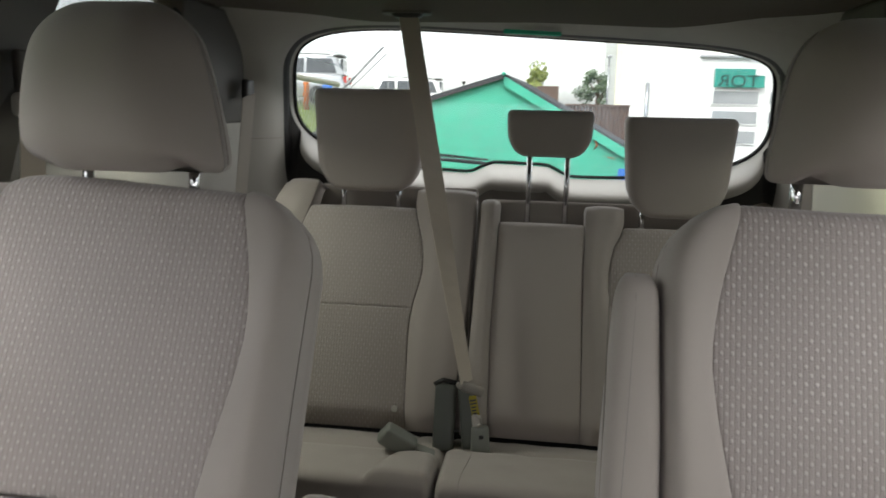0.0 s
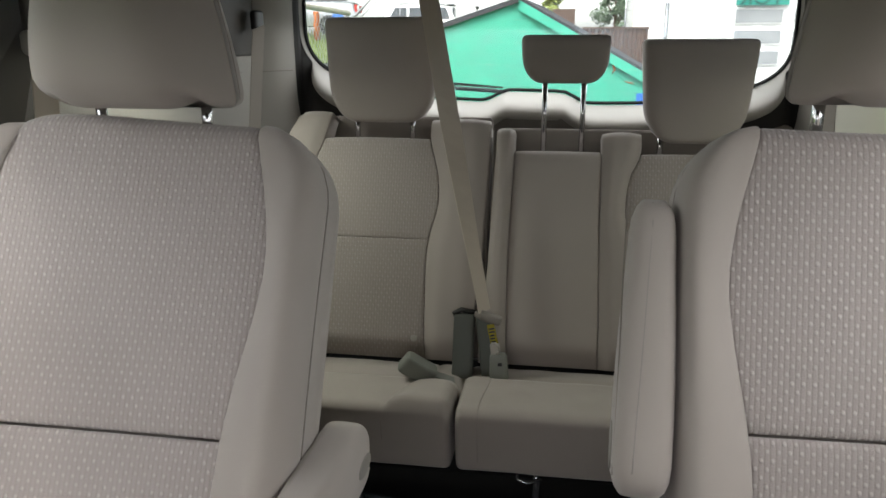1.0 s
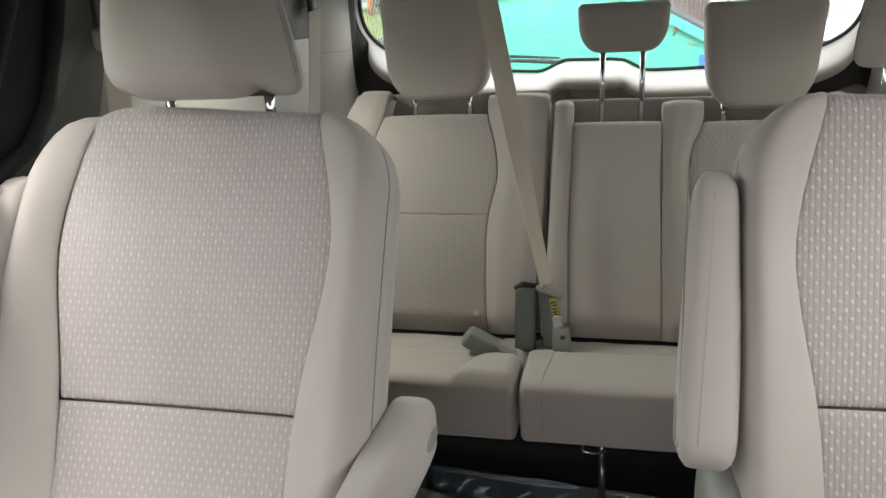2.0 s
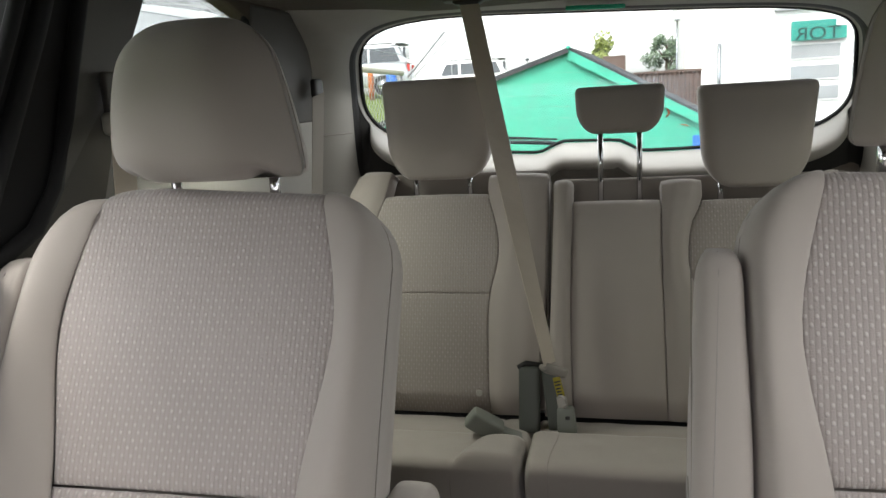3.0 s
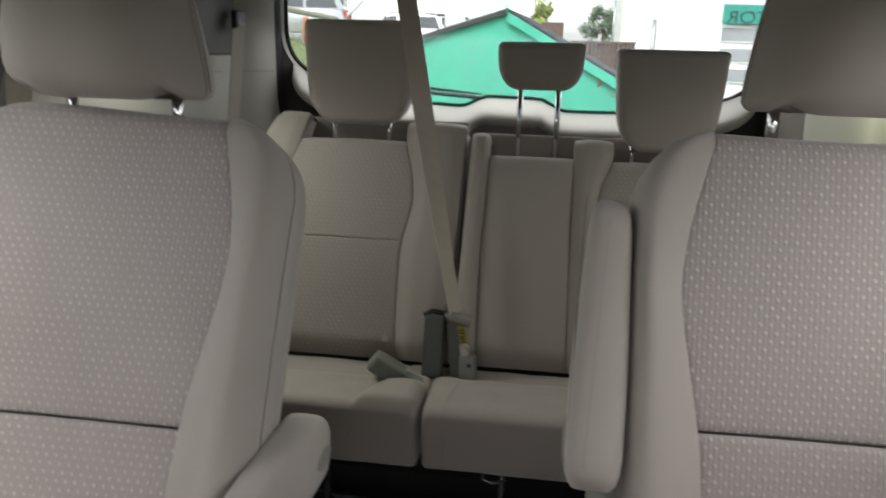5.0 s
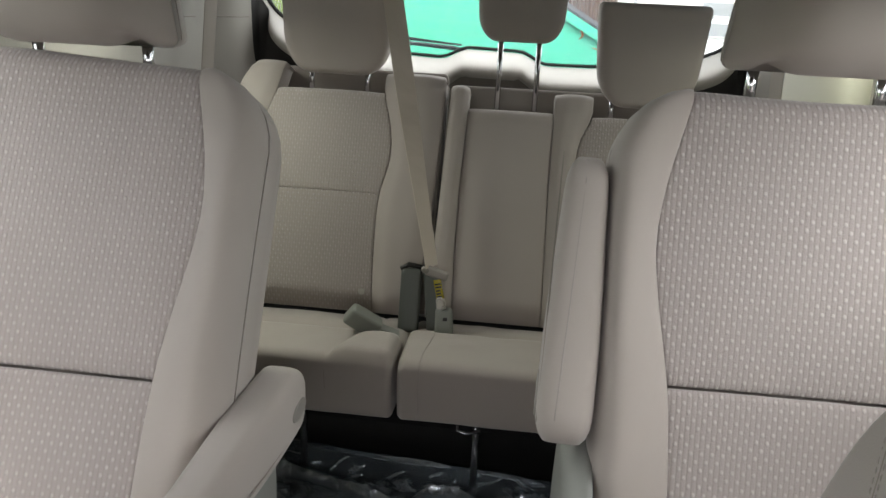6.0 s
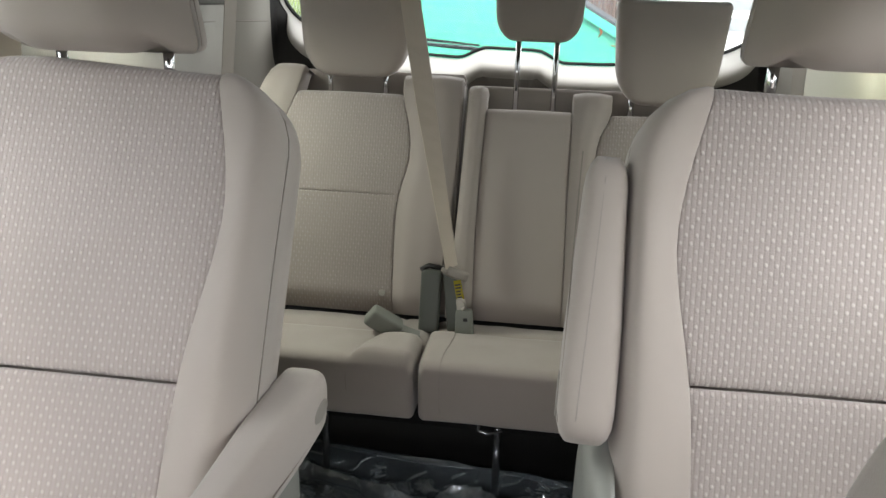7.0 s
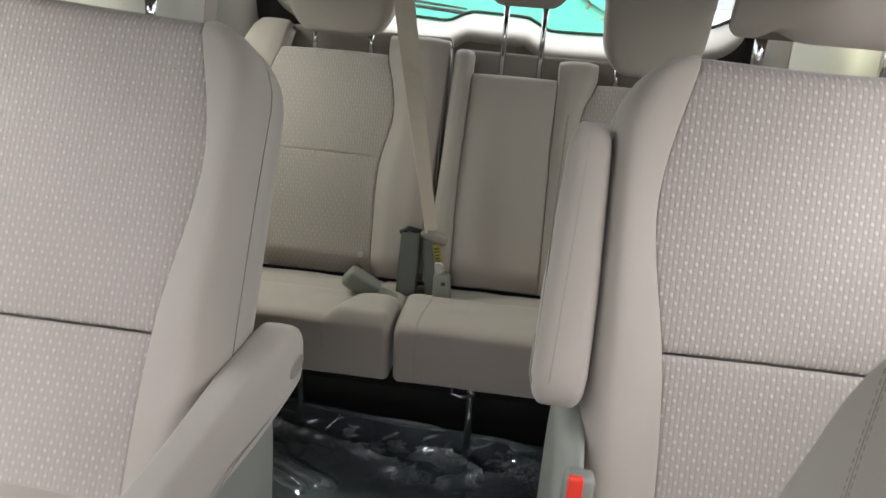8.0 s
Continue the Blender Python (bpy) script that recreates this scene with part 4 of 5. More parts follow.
def flat_headrest(parent, cx, hw, z0, z1, y, corner, post_x, post_to, narrow=0.93):
    """A slab headrest with tight upper and wide lower corners, on two posts."""
    h = z1 - z0
    rows = []
    n = 26
    for j in range(n + 1):
        k = 0.5 - 0.5 * math.cos(math.pi * j / n)
        z = h * k
        r0, r1 = corner, 0.014
        inset = 0.0
        if z < r0:
            inset = 0.72 * (r0 - math.sqrt(max(0.0, r0 * r0 - (r0 - z) ** 2)))
        if h - z < r1:
            inset = r1 - math.sqrt(max(0.0, r1 * r1 - (r1 - (h - z)) ** 2))
        e = min(z, h - z)
        r2 = 0.016
        thin = r2 - math.sqrt(max(0.0, r2 * r2 - max(0.0, r2 - e) ** 2)) if e < r2 else 0.0
        w = hw * (narrow + (1 - narrow) * k) - inset
        deep = 0.036 + 0.010 * ease(0.0, 0.6, k) - thin
        row = []
        for i in range(44):
            t = 2 * math.pi * i / 44
            c, s = math.cos(t), math.sin(t)
            row.append((w * math.copysign(abs(c) ** 0.28, c), deep * math.copysign(abs(s) ** 0.42, s) - 0.006 * math.sin(math.pi * k) * (1 - c * c if s < 0 else 0), z))
        rows.append(row)
    head = part("headrest", skin(rows, True, True, True), CLOTH, parent, "plain grey cloth headrest")
    head.matrix_local = pose(cx, y + 0.012 - Y3, z0 - FLOOR, 0)
    for sx in (-1, 1):
        part("post", tube([(sx * post_x, 0.004, post_to - z0 - 0.03), (sx * post_x, 0.004, 0.03)], 0.0066, 12), CHROME, head, "chrome headrest post")
    return head


flat_headrest(seat3l, -0.326, 0.137, 0.938, 1.187, 1.888, 0.088, 0.071, 0.895)
flat_headrest(seat3r, 0.415, 0.127, 0.900, 1.135, 1.872, 0.085, 0.071, 0.868, 0.86)
flat_headrest(seat3r, 0.115, 0.103, 1.035, 1.145, 1.880, 0.062, 0.0455, 0.872, 0.95)


def pad_top(y, rear):
    """Height of a bench cushion's top: a low strip at the back, a step up, a flat pad that rolls over the front edge."""
    z = 0.398 - 0.008 * ease(1.64, rear + 0.02, y) + 0.040 * ease(rear + 0.016, rear - 0.006, y) + 0.005 * ease(rear, 1.40, y)
    return z - 0.020 * (1 - math.sqrt(max(0.0, 1 - max(0.0, (1.393 - y) / 0.0215) ** 2)))


def bench_cushion(parent, x0, x1, rear, rise, label, round0=0.014, round1=0.014):
    """A bench cushion: upright front, rolled front edge, flat pad and a lower strip behind it; rise(x, y) lifts the pad."""
    ys = [1.66, 1.62, 1.58, 1.556] + [1.552 - 0.0045 * k for k in range(19)] + [1.462, 1.445, 1.425, 1.408, 1.396, 1.389, 1.3835, 1.379, 1.3757, 1.3735, 1.3722]
    front = [(1.3716, 0.412), (1.3712, 0.395), (1.3725, 0.37), (1.377, 0.345), (1.3815, 0.318), (1.385, 0.302), (1.392, 0.294), (1.43, 0.289), (1.55, 0.289), (1.66, 0.30)]
    rows = []
    n = 128
    for u in spread(n, 0.75):
        x = x0 + (x1 - x0) * u
        inset = high = 0.0
        for d, r in ((x - x0, round0), (x1 - x, round1)):
            if d < r:
                high += r - math.sqrt(max(0.0, r * r - (r - d) ** 2))
            if d < 0.014:
                inset += 0.014 - math.sqrt(max(0.0, 0.014 ** 2 - (0.014 - d) ** 2))
        row = []
        sag = 0.0026 * noise.noise(Vector((x * 9, 0.4, 3.0)))
        for y in ys:
            fine = 0.0020 * noise.noise(Vector((x * 13, y * 13, 3.0))) + 0.0008 * noise.noise(Vector((x * 34, y * 30, 1.0)))
            row.append((x, y + inset * ease(1.50, 1.38, y) + sag * ease(1.42, 1.37, y) - Y3, pad_top(y, rear) + rise(x, y) * ease(1.369, 1.392, y) + fine * ease(1.37, 1.40, y) - high - FLOOR))
        for y, z in front:
            fine = 0.0014 * noise.noise(Vector((x * 16, 5.0, z * 16)))
            row.append((x, y + (inset if y < 1.5 else 0.0) + (sag + fine) * ease(1.45, 1.38, y) - Y3, z - (high if z > 0.40 else 0.0) + 0.6 * inset * ease(0.31, 0.29, z) - FLOOR))
        rows.append(row)
    return part("cushion", skin(rows, True, True, True), CLOTH, parent, label)


crease_x = curve_of((1.36, -0.226), (1.40, -0.214), (1.44, -0.201), (1.482, -0.183), (1.53, -0.150))


def inner_bolster(x, y):
    """The raised bolster beside the buckle, with a sharp crease along its outer foot."""
    d = x - crease_x(y)
    z = -0.005 * math.exp(-abs(d) / 0.005)
    if d > 0:
        z += 0.017 * (1 - math.exp(-d / 0.013)) * ease(1.520, 1.475, y)
    return z


c3l = bench_cushion(seat3l, -0.580, -0.086, 1.521, inner_bolster, "plain grey cloth cushion with a raised inner bolster", round1=0.026)
c3r = bench_cushion(seat3r, -0.076, 0.640, 1.543, lambda x, y: 0.0, "plain grey cloth cushion", round0=0.016)


part("seam", tube([(-0.2245, 1.3712 - Y3, 0.402 - FLOOR), (-0.2240, 1.3720 - Y3, 0.37 - FLOOR), (-0.2235, 1.3768 - Y3, 0.345 - FLOOR), (-0.223, 1.3815 - Y3, 0.316 - FLOOR)], 0.0009, 5), STITCH, c3l)
line = [(y, pad_top(y, 1.543) + 0.0004) for y in (1.535, 1.52, 1.49, 1.45, 1.42, 1.396, 1.386, 1.379, 1.3745, 1.3722)]
line += [(1.3710, 0.412), (1.3706, 0.395), (1.3719, 0.37), (1.3764, 0.345), (1.3808, 0.320)]
part("seam", tube([(-0.030 + 0.012 * ease(1.40, 1.54, y), y - Y3, z - FLOOR) for y, z in line], 0.0008, 5), PALE_STITCH, c3r)
for root, xs in ((seat3l, (-0.31, -0.50)), (seat3r, (0.088, 0.56))):
    for x in xs:
        part("leg", tube([(x, 1.50 - Y3, 0.0), (x, 1.505 - Y3, 0.10), (x - 0.004, 1.52 - Y3, 0.21)], 0.009, 8), DARK_STEEL, root, "dark steel seat leg")
    part("under_frame", boxed(min(xs) - 0.05, max(xs) + 0.05, -0.14, -0.12, 0.185, 0.205), METAL, root, smooth=False, bevel=0.003)
    for x in xs[:2]:
        part("latch_hook", tube([(x - 0.04, -0.20, 0.205), (x - 0.04, -0.215, 0.188), (x - 0.02, -0.215, 0.182), (x + 0.01, -0.205, 0.186)], 0.004, 6), METAL, root)

# ---------------------------------------------------------------- belts and buckles
belt = thing("middle_seat_belt", "pale beige seat belt hanging from the headliner to a buckle", "seat belt")
rows = []
top, low = Vector((-0.2340, 1.896, 1.360)), Vector((-0.044, 1.640, 0.545))
for j in range(25):
    k = j / 24
    p = top.lerp(low, k) + Vector((0, -0.012 * math.sin(math.pi * k), 0))
    twist = radians(4 + 58 * ease(0.2, 1.0, k))
    w = 0.0235
    side = Vector((math.cos(twist), math.sin(twist) * 0.9, 0)) * w
    nrm = Vector((-math.sin(twist), math.cos(twist), 0)) * 0.0008
    rows.append([p - side - nrm, p + side - nrm, p + side + nrm, p - side + nrm])
part("webbing", skin(rows, True, True, True), WEBBING, belt, "pale beige woven belt", smooth=False)
part("ceiling_slot", rounded_block(0.044, 0.026, 0.016, 0.006, m=pose(-0.238, 1.904, 1.356, 0, 0, 4), power=4, taper=lambda k: 0.72 + 0.28 * k), DARK_TRIM, belt, "dark slot in the headliner")
part("slot_lip", rounded_block(0.060, 0.036, 0.009, 0.004, m=pose(-0.240, 1.908, 1.365, 0, 0, 4), power=4), DIM_PILLAR_GREY, belt, "brown-grey lip round the slot")
tongue = part("tongue", rounded_block(0.0275, 0.008, 0.024, 0.0078, m=pose(-0.034, 1.630, 0.521, -10, 16, 0), power=3), TONGUE_GREY, belt, "grey plastic belt tongue")
part("knob", rounded_block(0.009, 0.007, 0.014, 0.006, m=pose(-0.062, 1.626, 0.535, -10, 38, 0), power=2.4), TONGUE_GREY, belt)
part("strap_loop", tube([(-0.024, 1.612, 0.478), (-0.016, 1.606, 0.482), (-0.008, 1.606, 0.474), (-0.007, 1.607, 0.462), (-0.014, 1.608, 0.456)], 0.0036, 8), PLASTIC_TONGUE, belt, "pale curled strap end")
part("tag", boxed(-0.0085, 0.0085, -0.0015, 0.0015, -0.040, 0.004, m=pose(-0.028, 1.624, 0.516, -12, -14, 0)), YELLOW_TAG, belt, "yellow tag with black print", smooth=False)
for k in (-0.006, -0.013, -0.021, -0.028, -0.035):
    part("tag_print", boxed(-0.0065, 0.004 if k < -0.02 else 0.0065, -0.0024, -0.0016, k - 0.0021, k + 0.0015, m=pose(-0.028, 1.624, 0.516, -12, -14, 0)), TAG_PRINT, belt, smooth=False)
part("latch", rounded_block(0.011, 0.005, 0.030, 0.005, m=pose(-0.014, 1.612, 0.450, -12, -10, 0), power=3), PLASTIC_TONGUE, belt, "pale latch plate")

buckle = thing("third_row_buckle", "green-grey buckle with the belt tongue pushed in", "buckle", pose(-0.006, 1.607, 0.40, -12, -4, 0))
part("housing", rounded_block(0.0215, 0.014, 0.066, 0.008, m=pose(0, 0, -0.010), power=5, taper=lambda k: 1.0 - 0.12 * k), LOOSE_PLASTIC, buckle)
part("button", rounded_block(0.005, 0.003, 0.008, 0.0015, m=pose(0.004, -0.0135, 0.028), power=4), DARK_TRIM, buckle)
part("stalk", rounded_block(0.019, 0.012, 0.15, 0.008, m=pose(-0.023, 0.02, -0.005, 0, -3, 0), power=5), BUCKLE_PLASTIC, buckle, "green-grey sleeve of the buckle stalk")

sleeve = thing("belt_sleeve", "dark green-grey plastic sleeve standing between the rear cushions", "buckle", pose(-0.092, 1.620, 0.385, -16, 0, 0))
part("sleeve", rounded_block(0.024, 0.013, 0.150, 0.008, power=5), BUCKLE_PLASTIC, sleeve)
part("strap_end", tube([(-0.026, -0.004, 0.147), (-0.008, -0.004, 0.158), (0.030, 0.004, 0.152)], 0.006, 8), DARK_TRIM, sleeve)

loose = thing("loose_buckle", "green-grey buckle lying tilted on the rear cushion", "buckle", pose(-0.174, 1.516, 0.452, 8, 33, 14))
part("housing", rounded_block(0.042, 0.020, 0.042, 0.006, m=pose(0, 0, -0.021), power=6, taper=lambda k: 1.0 - 0.10 * k), LOOSE_PLASTIC, loose)
part("strap", boxed(0.028, 0.085, -0.014, 0.014, -0.012, 0.004, m=pose(0, 0, 0, 0, -10, 0)), GREY_PLASTIC, loose, smooth=False, bevel=0.003)

# outer third-row belts on the rear pillars
for sx in (-1, 1):
    ob = thing("rear_outer_belt", "grey-beige seat belt running down from a dark pillar guide", "seat belt", pose(MID + sx * 0.752, 2.11, 1.173), "outer third-row belts")
    part("guide", rounded_block(0.012, 0.030, 0.055, 0.008, m=pose(0, 0.005, -0.015), power=3), DARK_TRIM, ob, "dark belt guide")
    rows = []
    for k in range(13):
        u = k / 12
        p = Vector((-sx * 0.012 * (1 - u) + sx * -0.03 * u, -0.02 - 0.16 * u, -0.005 - 0.42 * u))
        a = Vector((0.010 * -sx, 0.019 - 0.006 * u, 0.006))
        rows.append([p - a, p + a, p + a + Vector((-sx * 0.0016, 0, 0)), p - a + Vector((-sx * 0.0016, 0, 0))])
    part("webbing", skin(rows, True, True, True), GREY_WEBBING, ob, smooth=False)
# middle-row belt on the left pillar
ob = thing("pillar_belt", "grey seat belt hanging from an adjustable pillar guide", "seat belt", pose(MID - 0.778, 1.200, 1.142))
part("slider", rounded_block(0.007, 0.018, 0.11, 0.006, m=pose(0.014, 0.012, -0.03, 0, 0, 0), power=4), DIM_PILLAR_GREY, ob, "height slider cover")
part("guide", rounded_block(0.014, 0.024, 0.040, 0.011, m=pose(0.026, -0.004, -0.028), power=2.6), PALE_TRIM, ob, "pale grey belt guide")
rows = []
for k in range(9):
    u = k / 8
    p = Vector((0.030, 0.006 - 0.05 * u, -0.02 - 0.45 * u))
    a = Vector((0.006, 0.022, 0))
    rows.append([p - a, p + a, p + a + Vector((0.0016, 0, 0)), p - a + Vector((0.0016, 0, 0))])
part("webbing", skin(rows, True, True, True), WEBBING, ob, smooth=False)

# ---------------------------------------------------------------- plastic film on the floor
FOLDS = (  # x and y of both ends, half width, height, bow
    (-0.44, 1.500, -0.03, 1.388, 0.020, 0.016, 0.010),
    (-0.42, 1.425, -0.17, 1.298, 0.018, 0.016, -0.006),
    (-0.40, 1.362, -0.22, 1.270, 0.016, 0.014, 0.004),
    (-0.03, 1.452, 0.125, 1.372, 0.016, 0.020, 0.045),
    (0.03, 1.350, 0.205, 1.412, 0.022, 0.012, 0.015),
    (-0.34, 1.588, 0.030, 1.560, 0.0065, 0.0075, -0.003),
    (0.075, 1.553, 0.25, 1.524, 0.0060, 0.0065, 0.004),
    (0.16, 1.50, 0.19, 1.42, 0.006, 0.006, 0.01),
)
CLUMPS = ((-0.124, 1.442, 0.030), (0.055, 1.440, 0.028), (-0.045, 1.375, 0.038), (-0.385, 1.470, 0.045), (-0.345, 1.385, 0.030), (0.225, 1.440, 0.050), (-0.07, 1.475, 0.018), (0.115, 1.395, 0.022), (-0.19, 1.500, 0.012))


def creases(x, y):
    """Height of the film: nearly flat, with long soft folds, two crisp ones along its rear, and a few crumpled spots."""
    z = 0.008 + 0.007 * noise.noise(Vector((x * 4, y * 3, 0.3))) + 0.0018 * noise.noise(Vector((x * 13, y * 10, 4.3)))
    for xa, ya, xb, yb, wide, high, bow in FOLDS:
        lx, ly = xb - xa, yb - ya
        far = math.hypot(lx, ly)
        k = ((x - xa) * lx + (y - ya) * ly) / far ** 2
        off = ((y - ya) * lx - (x - xa) * ly) / far - bow * 4 * k * (1 - k) + 0.12 * wide * noise.noise(Vector((x * 40, y * 40, 2.0)))
        if -0.05 < k < 1.05 and abs(off) < 2.5 * wide:
            rim = math.exp(-abs(off / wide) ** 1.4 * 1.6)
            z += 1.15 * high * rim * ease(-0.05, 0.12, k) * ease(1.05, 0.88, k) * (0.85 + 0.4 * noise.noise(Vector((k * far * 9, high * 90, 6.0))))
    for cx, cy, r in CLUMPS:
        d = math.hypot(x - cx, y - cy) / r
        if d < 1.6:
            here = ease(1.6, 0.5, d)
            for scale, width, high, seed in ((24.0, 0.14, 0.0095, 1.0), (46.0, 0.18, 0.0062, 7.0), (75.0, 0.24, 0.0034, 13.0)):
                n = abs(noise.noise(Vector((x * scale, y * scale * 0.8, seed + cx * 9))))
                z += high * max(0.0, 1 - n / width) * here
    for scale, width, high, seed in ((9.0, 0.05, 0.004, 3.0), (21.0, 0.09, 0.003, 21.0)):
        n = abs(noise.noise(Vector((x * scale, y * scale * 0.75, seed))))
        z += high * max(0.0, 1 - n / width) * ease(0.16, 0.40, noise.noise(Vector((x * 7 + seed, y * 7, seed))))
    return FLOOR + 0.006 + max(0.0, z)


NX, NY = 430, 330
rows = []
for j in range(NY + 1):
    row = []
    for i in range(NX + 1):
        x = -0.50 + 0.80 * i / NX
        y = 1.10 + (1.598 - 0.10 * (x + 0.30) + 0.006 * noise.noise(Vector((x * 12, 0.0, 1.0))) - 1.10) * j / NY
        row.append((x, y, creases(x, y)))
    rows.append(row)
me = bpy.data.meshes.new("floor_film")
me.from_pydata([p for row in rows for p in row], [], [(j * (NX + 1) + i, j * (NX + 1) + i + 1, (j + 1) * (NX + 1) + i + 1, (j + 1) * (NX + 1) + i) for j in range(NY) for i in range(NX)])
me.polygons.foreach_set("use_smooth", [True] * len(me.polygons))
me.materials.append(FILM)
tagged(new("floor_film", me), "crumpled clear plastic film spread over the black floor", "plastic film")
# Added black panel: stands for the deep shade below the third row.
ob = part("under_seat_blackout", boxed(MID - 0.80, MID + 0.80, 1.74, 1.76, FLOOR, 0.33), BLACK_CARPET, None, smooth=False)
tagged(ob, "black panel added to darken the space under the third row", "wall", kind="structure")


# ---------------------------------------------------------------- outside
GROUND = -0.42


def sheet(name, x0, x1, y0, y1, nx, ny, zf, material, label, kind="structure"):
    rows = [[(x0 + (x1 - x0) * i / nx, y0 + (y1 - y0) * j / ny, zf(x0 + (x1 - x0) * i / nx, y0 + (y1 - y0) * j / ny)) for i in range(nx + 1)] for j in range(ny + 1)]
    o = part(name, skin(rows), material, None)
    return tagged(o, label, name, kind=kind)


def bank(x, y):
    """The yard is level; a grass bank rises beyond the fence."""
    rise = 1.62 * ease(-2.6, -9.0, x) * ease(-30, -5, y) * ease(160, 60, y)
    return GROUND + rise + 0.03 * noise.noise(Vector((x * 0.6, y * 0.6, 0)))


sheet("ground", -600, 600, -400, 900, 60, 60, lambda x, y: GROUND - 0.25, ASPHALT, "worn grey asphalt yard")
sheet("grass", -46, -1.6, -14, 70, 60, 90, bank, GRASS, "rough green grass bank beyond the fence")

random.seed(4)
bm = bmesh.new()
for _ in range(9000):
    x, y = random.uniform(-14, -2.0), random.uniform(3, 30)
    z = bank(x, y)
    h, a = random.uniform(0.08, 0.26), random.uniform(0, 6.28)
    d = Vector((math.cos(a), math.sin(a), 0)) * random.uniform(0.008, 0.02)
    tip = Vector((x + random.uniform(-0.06, 0.06), y + random.uniform(-0.06, 0.06), z + h))
    b = Vector((x, y, z - 0.02))
    bm.faces.new([bm.verts.new(b - d), bm.verts.new(b + d), bm.verts.new(tip)])
me = bpy.data.meshes.new("grass_tufts")
bm.to_mesh(me)
bm.free()
me.materials.append(leafage("grass_leaf", (0.10, 0.15, 0.02), (0.26, 0.30, 0.07)))
tagged(new("grass_tufts", me), "long uncut grass along the fence", "grass", kind="stuff")

# green shed
shed = thing("green_shed", "bright green boarded shed with a dark felt roof", "shed", pose(-0.62, 13.0, GROUND - 0.25, 0, 0, -4))
PEAK, ML, MR, XL, XR, DEEP = 1.745 - GROUND + 0.25 - 0.03, 0.312, 0.555, -3.6, 2.75, 4.0


def roof_z(x):
    return PEAK - (ML * -x if x < 0 else MR * x)


board = 0.165
n_board = int(PEAK / board) + 1
core = bmesh.new()
rows = [[(x, y, z) for x, z in ((XL, 0.0), (XR, 0.0), (XR, roof_z(XR) - 0.05), (0, PEAK - 0.05), (XL, roof_z(XL) - 0.05))] for y in (0.05, DEEP)]
part("wall", skin(rows, True, True, True, core), GREEN_BOARD, shed, smooth=False)
for i in range(n_board):
    z0, z1 = i * board, min((i + 1) * board + 0.012, PEAK - 0.03)
    if z1 <= z0 + 0.02:
        continue

    def span(z):
        return max(XL, -(PEAK - 0.02 - z) / ML), min(XR, (PEAK - 0.02 - z) / MR)
    (a0, b0), (a1, b1) = span(z0), span(z1)
    bm = bmesh.new()
    rows = [[(a0, -0.0015, z0), (b0, -0.0015, z0), (b0, 0.05, z0), (a0, 0.05, z0)], [(a1, 0.002, z1), (b1, 0.002, z1), (b1, 0.05, z1), (a1, 0.05, z1)]]
    part("board", skin(rows, True, True, True, bm), GREEN_BOARD, shed, smooth=False)
for sx, m, end in ((-1, ML, XL - 0.15), (1, MR, XR + 0.15)):
    bm = bmesh.new()
    rows = []
    for x in (0.0, end):
        z = PEAK - m * abs(x)
        rows.append([(x, -0.06, z + 0.06), (x, DEEP + 0.15, z + 0.06), (x, DEEP + 0.15, z), (x, -0.06, z)])
    part("roof_slope", skin(rows, True, True, True, bm), ROOF_FELT, shed, "dark grey felt roof slope", smooth=False)
    bm = bmesh.new()
    rows = []
    wide = 0.15 if sx > 0 else 0.03
    for x in (0.0, end):
        z = PEAK - m * abs(x)
        rows.append([(x, -0.09, z + 0.012), (x, -0.055, z + 0.012), (x, -0.055, z - wide), (x, -0.09, z - wide)])
    part("fascia", skin(rows, True, True, True, bm), GREEN_TRIM if sx > 0 else ROOF_FELT, shed, "green painted fascia board" if sx > 0 else "thin dark fascia", smooth=False)
part("ridge_cap", tube([(0, -0.20, PEAK + 0.045), (0, 0.05, PEAK + 0.045)], 0.030, 8), GREEN_TRIM, shed)
part("rust_streak", tube([(1.60, -0.012, 1.44), (1.58, -0.012, 1.36), (1.61, -0.012, 1.28), (1.56, -0.012, 1.21)], [0.012, 0.022, 0.020, 0.008], 6), RUST, shed, "rusty streak on the boards")
part("rust_streak", tube([(1.78, -0.012, 1.09), (1.88, -0.012, 1.07), (1.93, -0.012, 1.05)], [0.006, 0.010, 0.005], 6), RUST, shed, "rusty streak on the boards")
part("panel", boxed(1.98, 2.30, -0.03, 0.03, 0.60, 0.90), BLUE_PANEL, shed, "small blue panel", smooth=False)

# white building with the sign
white = thing("white_building", "white sided building with a teal sign over its windows", "building", pose(0, 30, GROUND - 0.25))
part("wall", boxed(2.85, 16, 0, 8, 0, 6.2), WHITE_WALL, white, smooth=False)
part("corner_board", boxed(2.72, 2.95, -0.06, 0.2, 0, 6.2), CREAM_EDGE, white, "cream corner board", smooth=False)
part("downpipe", tube([(3.93, -0.10, 0.4), (3.93, -0.10, 3.0)], 0.07, 10), METAL, white, "grey downpipe")
part("gutter", boxed(5.8, 16, -0.14, 0, 3.98, 4.06), WINDOW_DARK, white, smooth=False)
for i in range(12):
    x0 = 6.35 + 2.05 * (i % 4)
    z0 = 0.75 + 0.74 * (i // 4)
    w = part("window", boxed(x0, x0 + 1.75, -0.06, 0.02, z0, z0 + 0.56), WHITE_WALL, white, smooth=False)
    part("pane", boxed(x0 + 0.06, x0 + 1.69, -0.075, -0.05, z0 + 0.05, z0 + 0.51), WINDOW_DARK, w, "grey window pane", smooth=False)
sign = thing("sign", "teal sign board with dark mirrored letters", "sign", pose(6.36, 29.8, GROUND + 0.02))
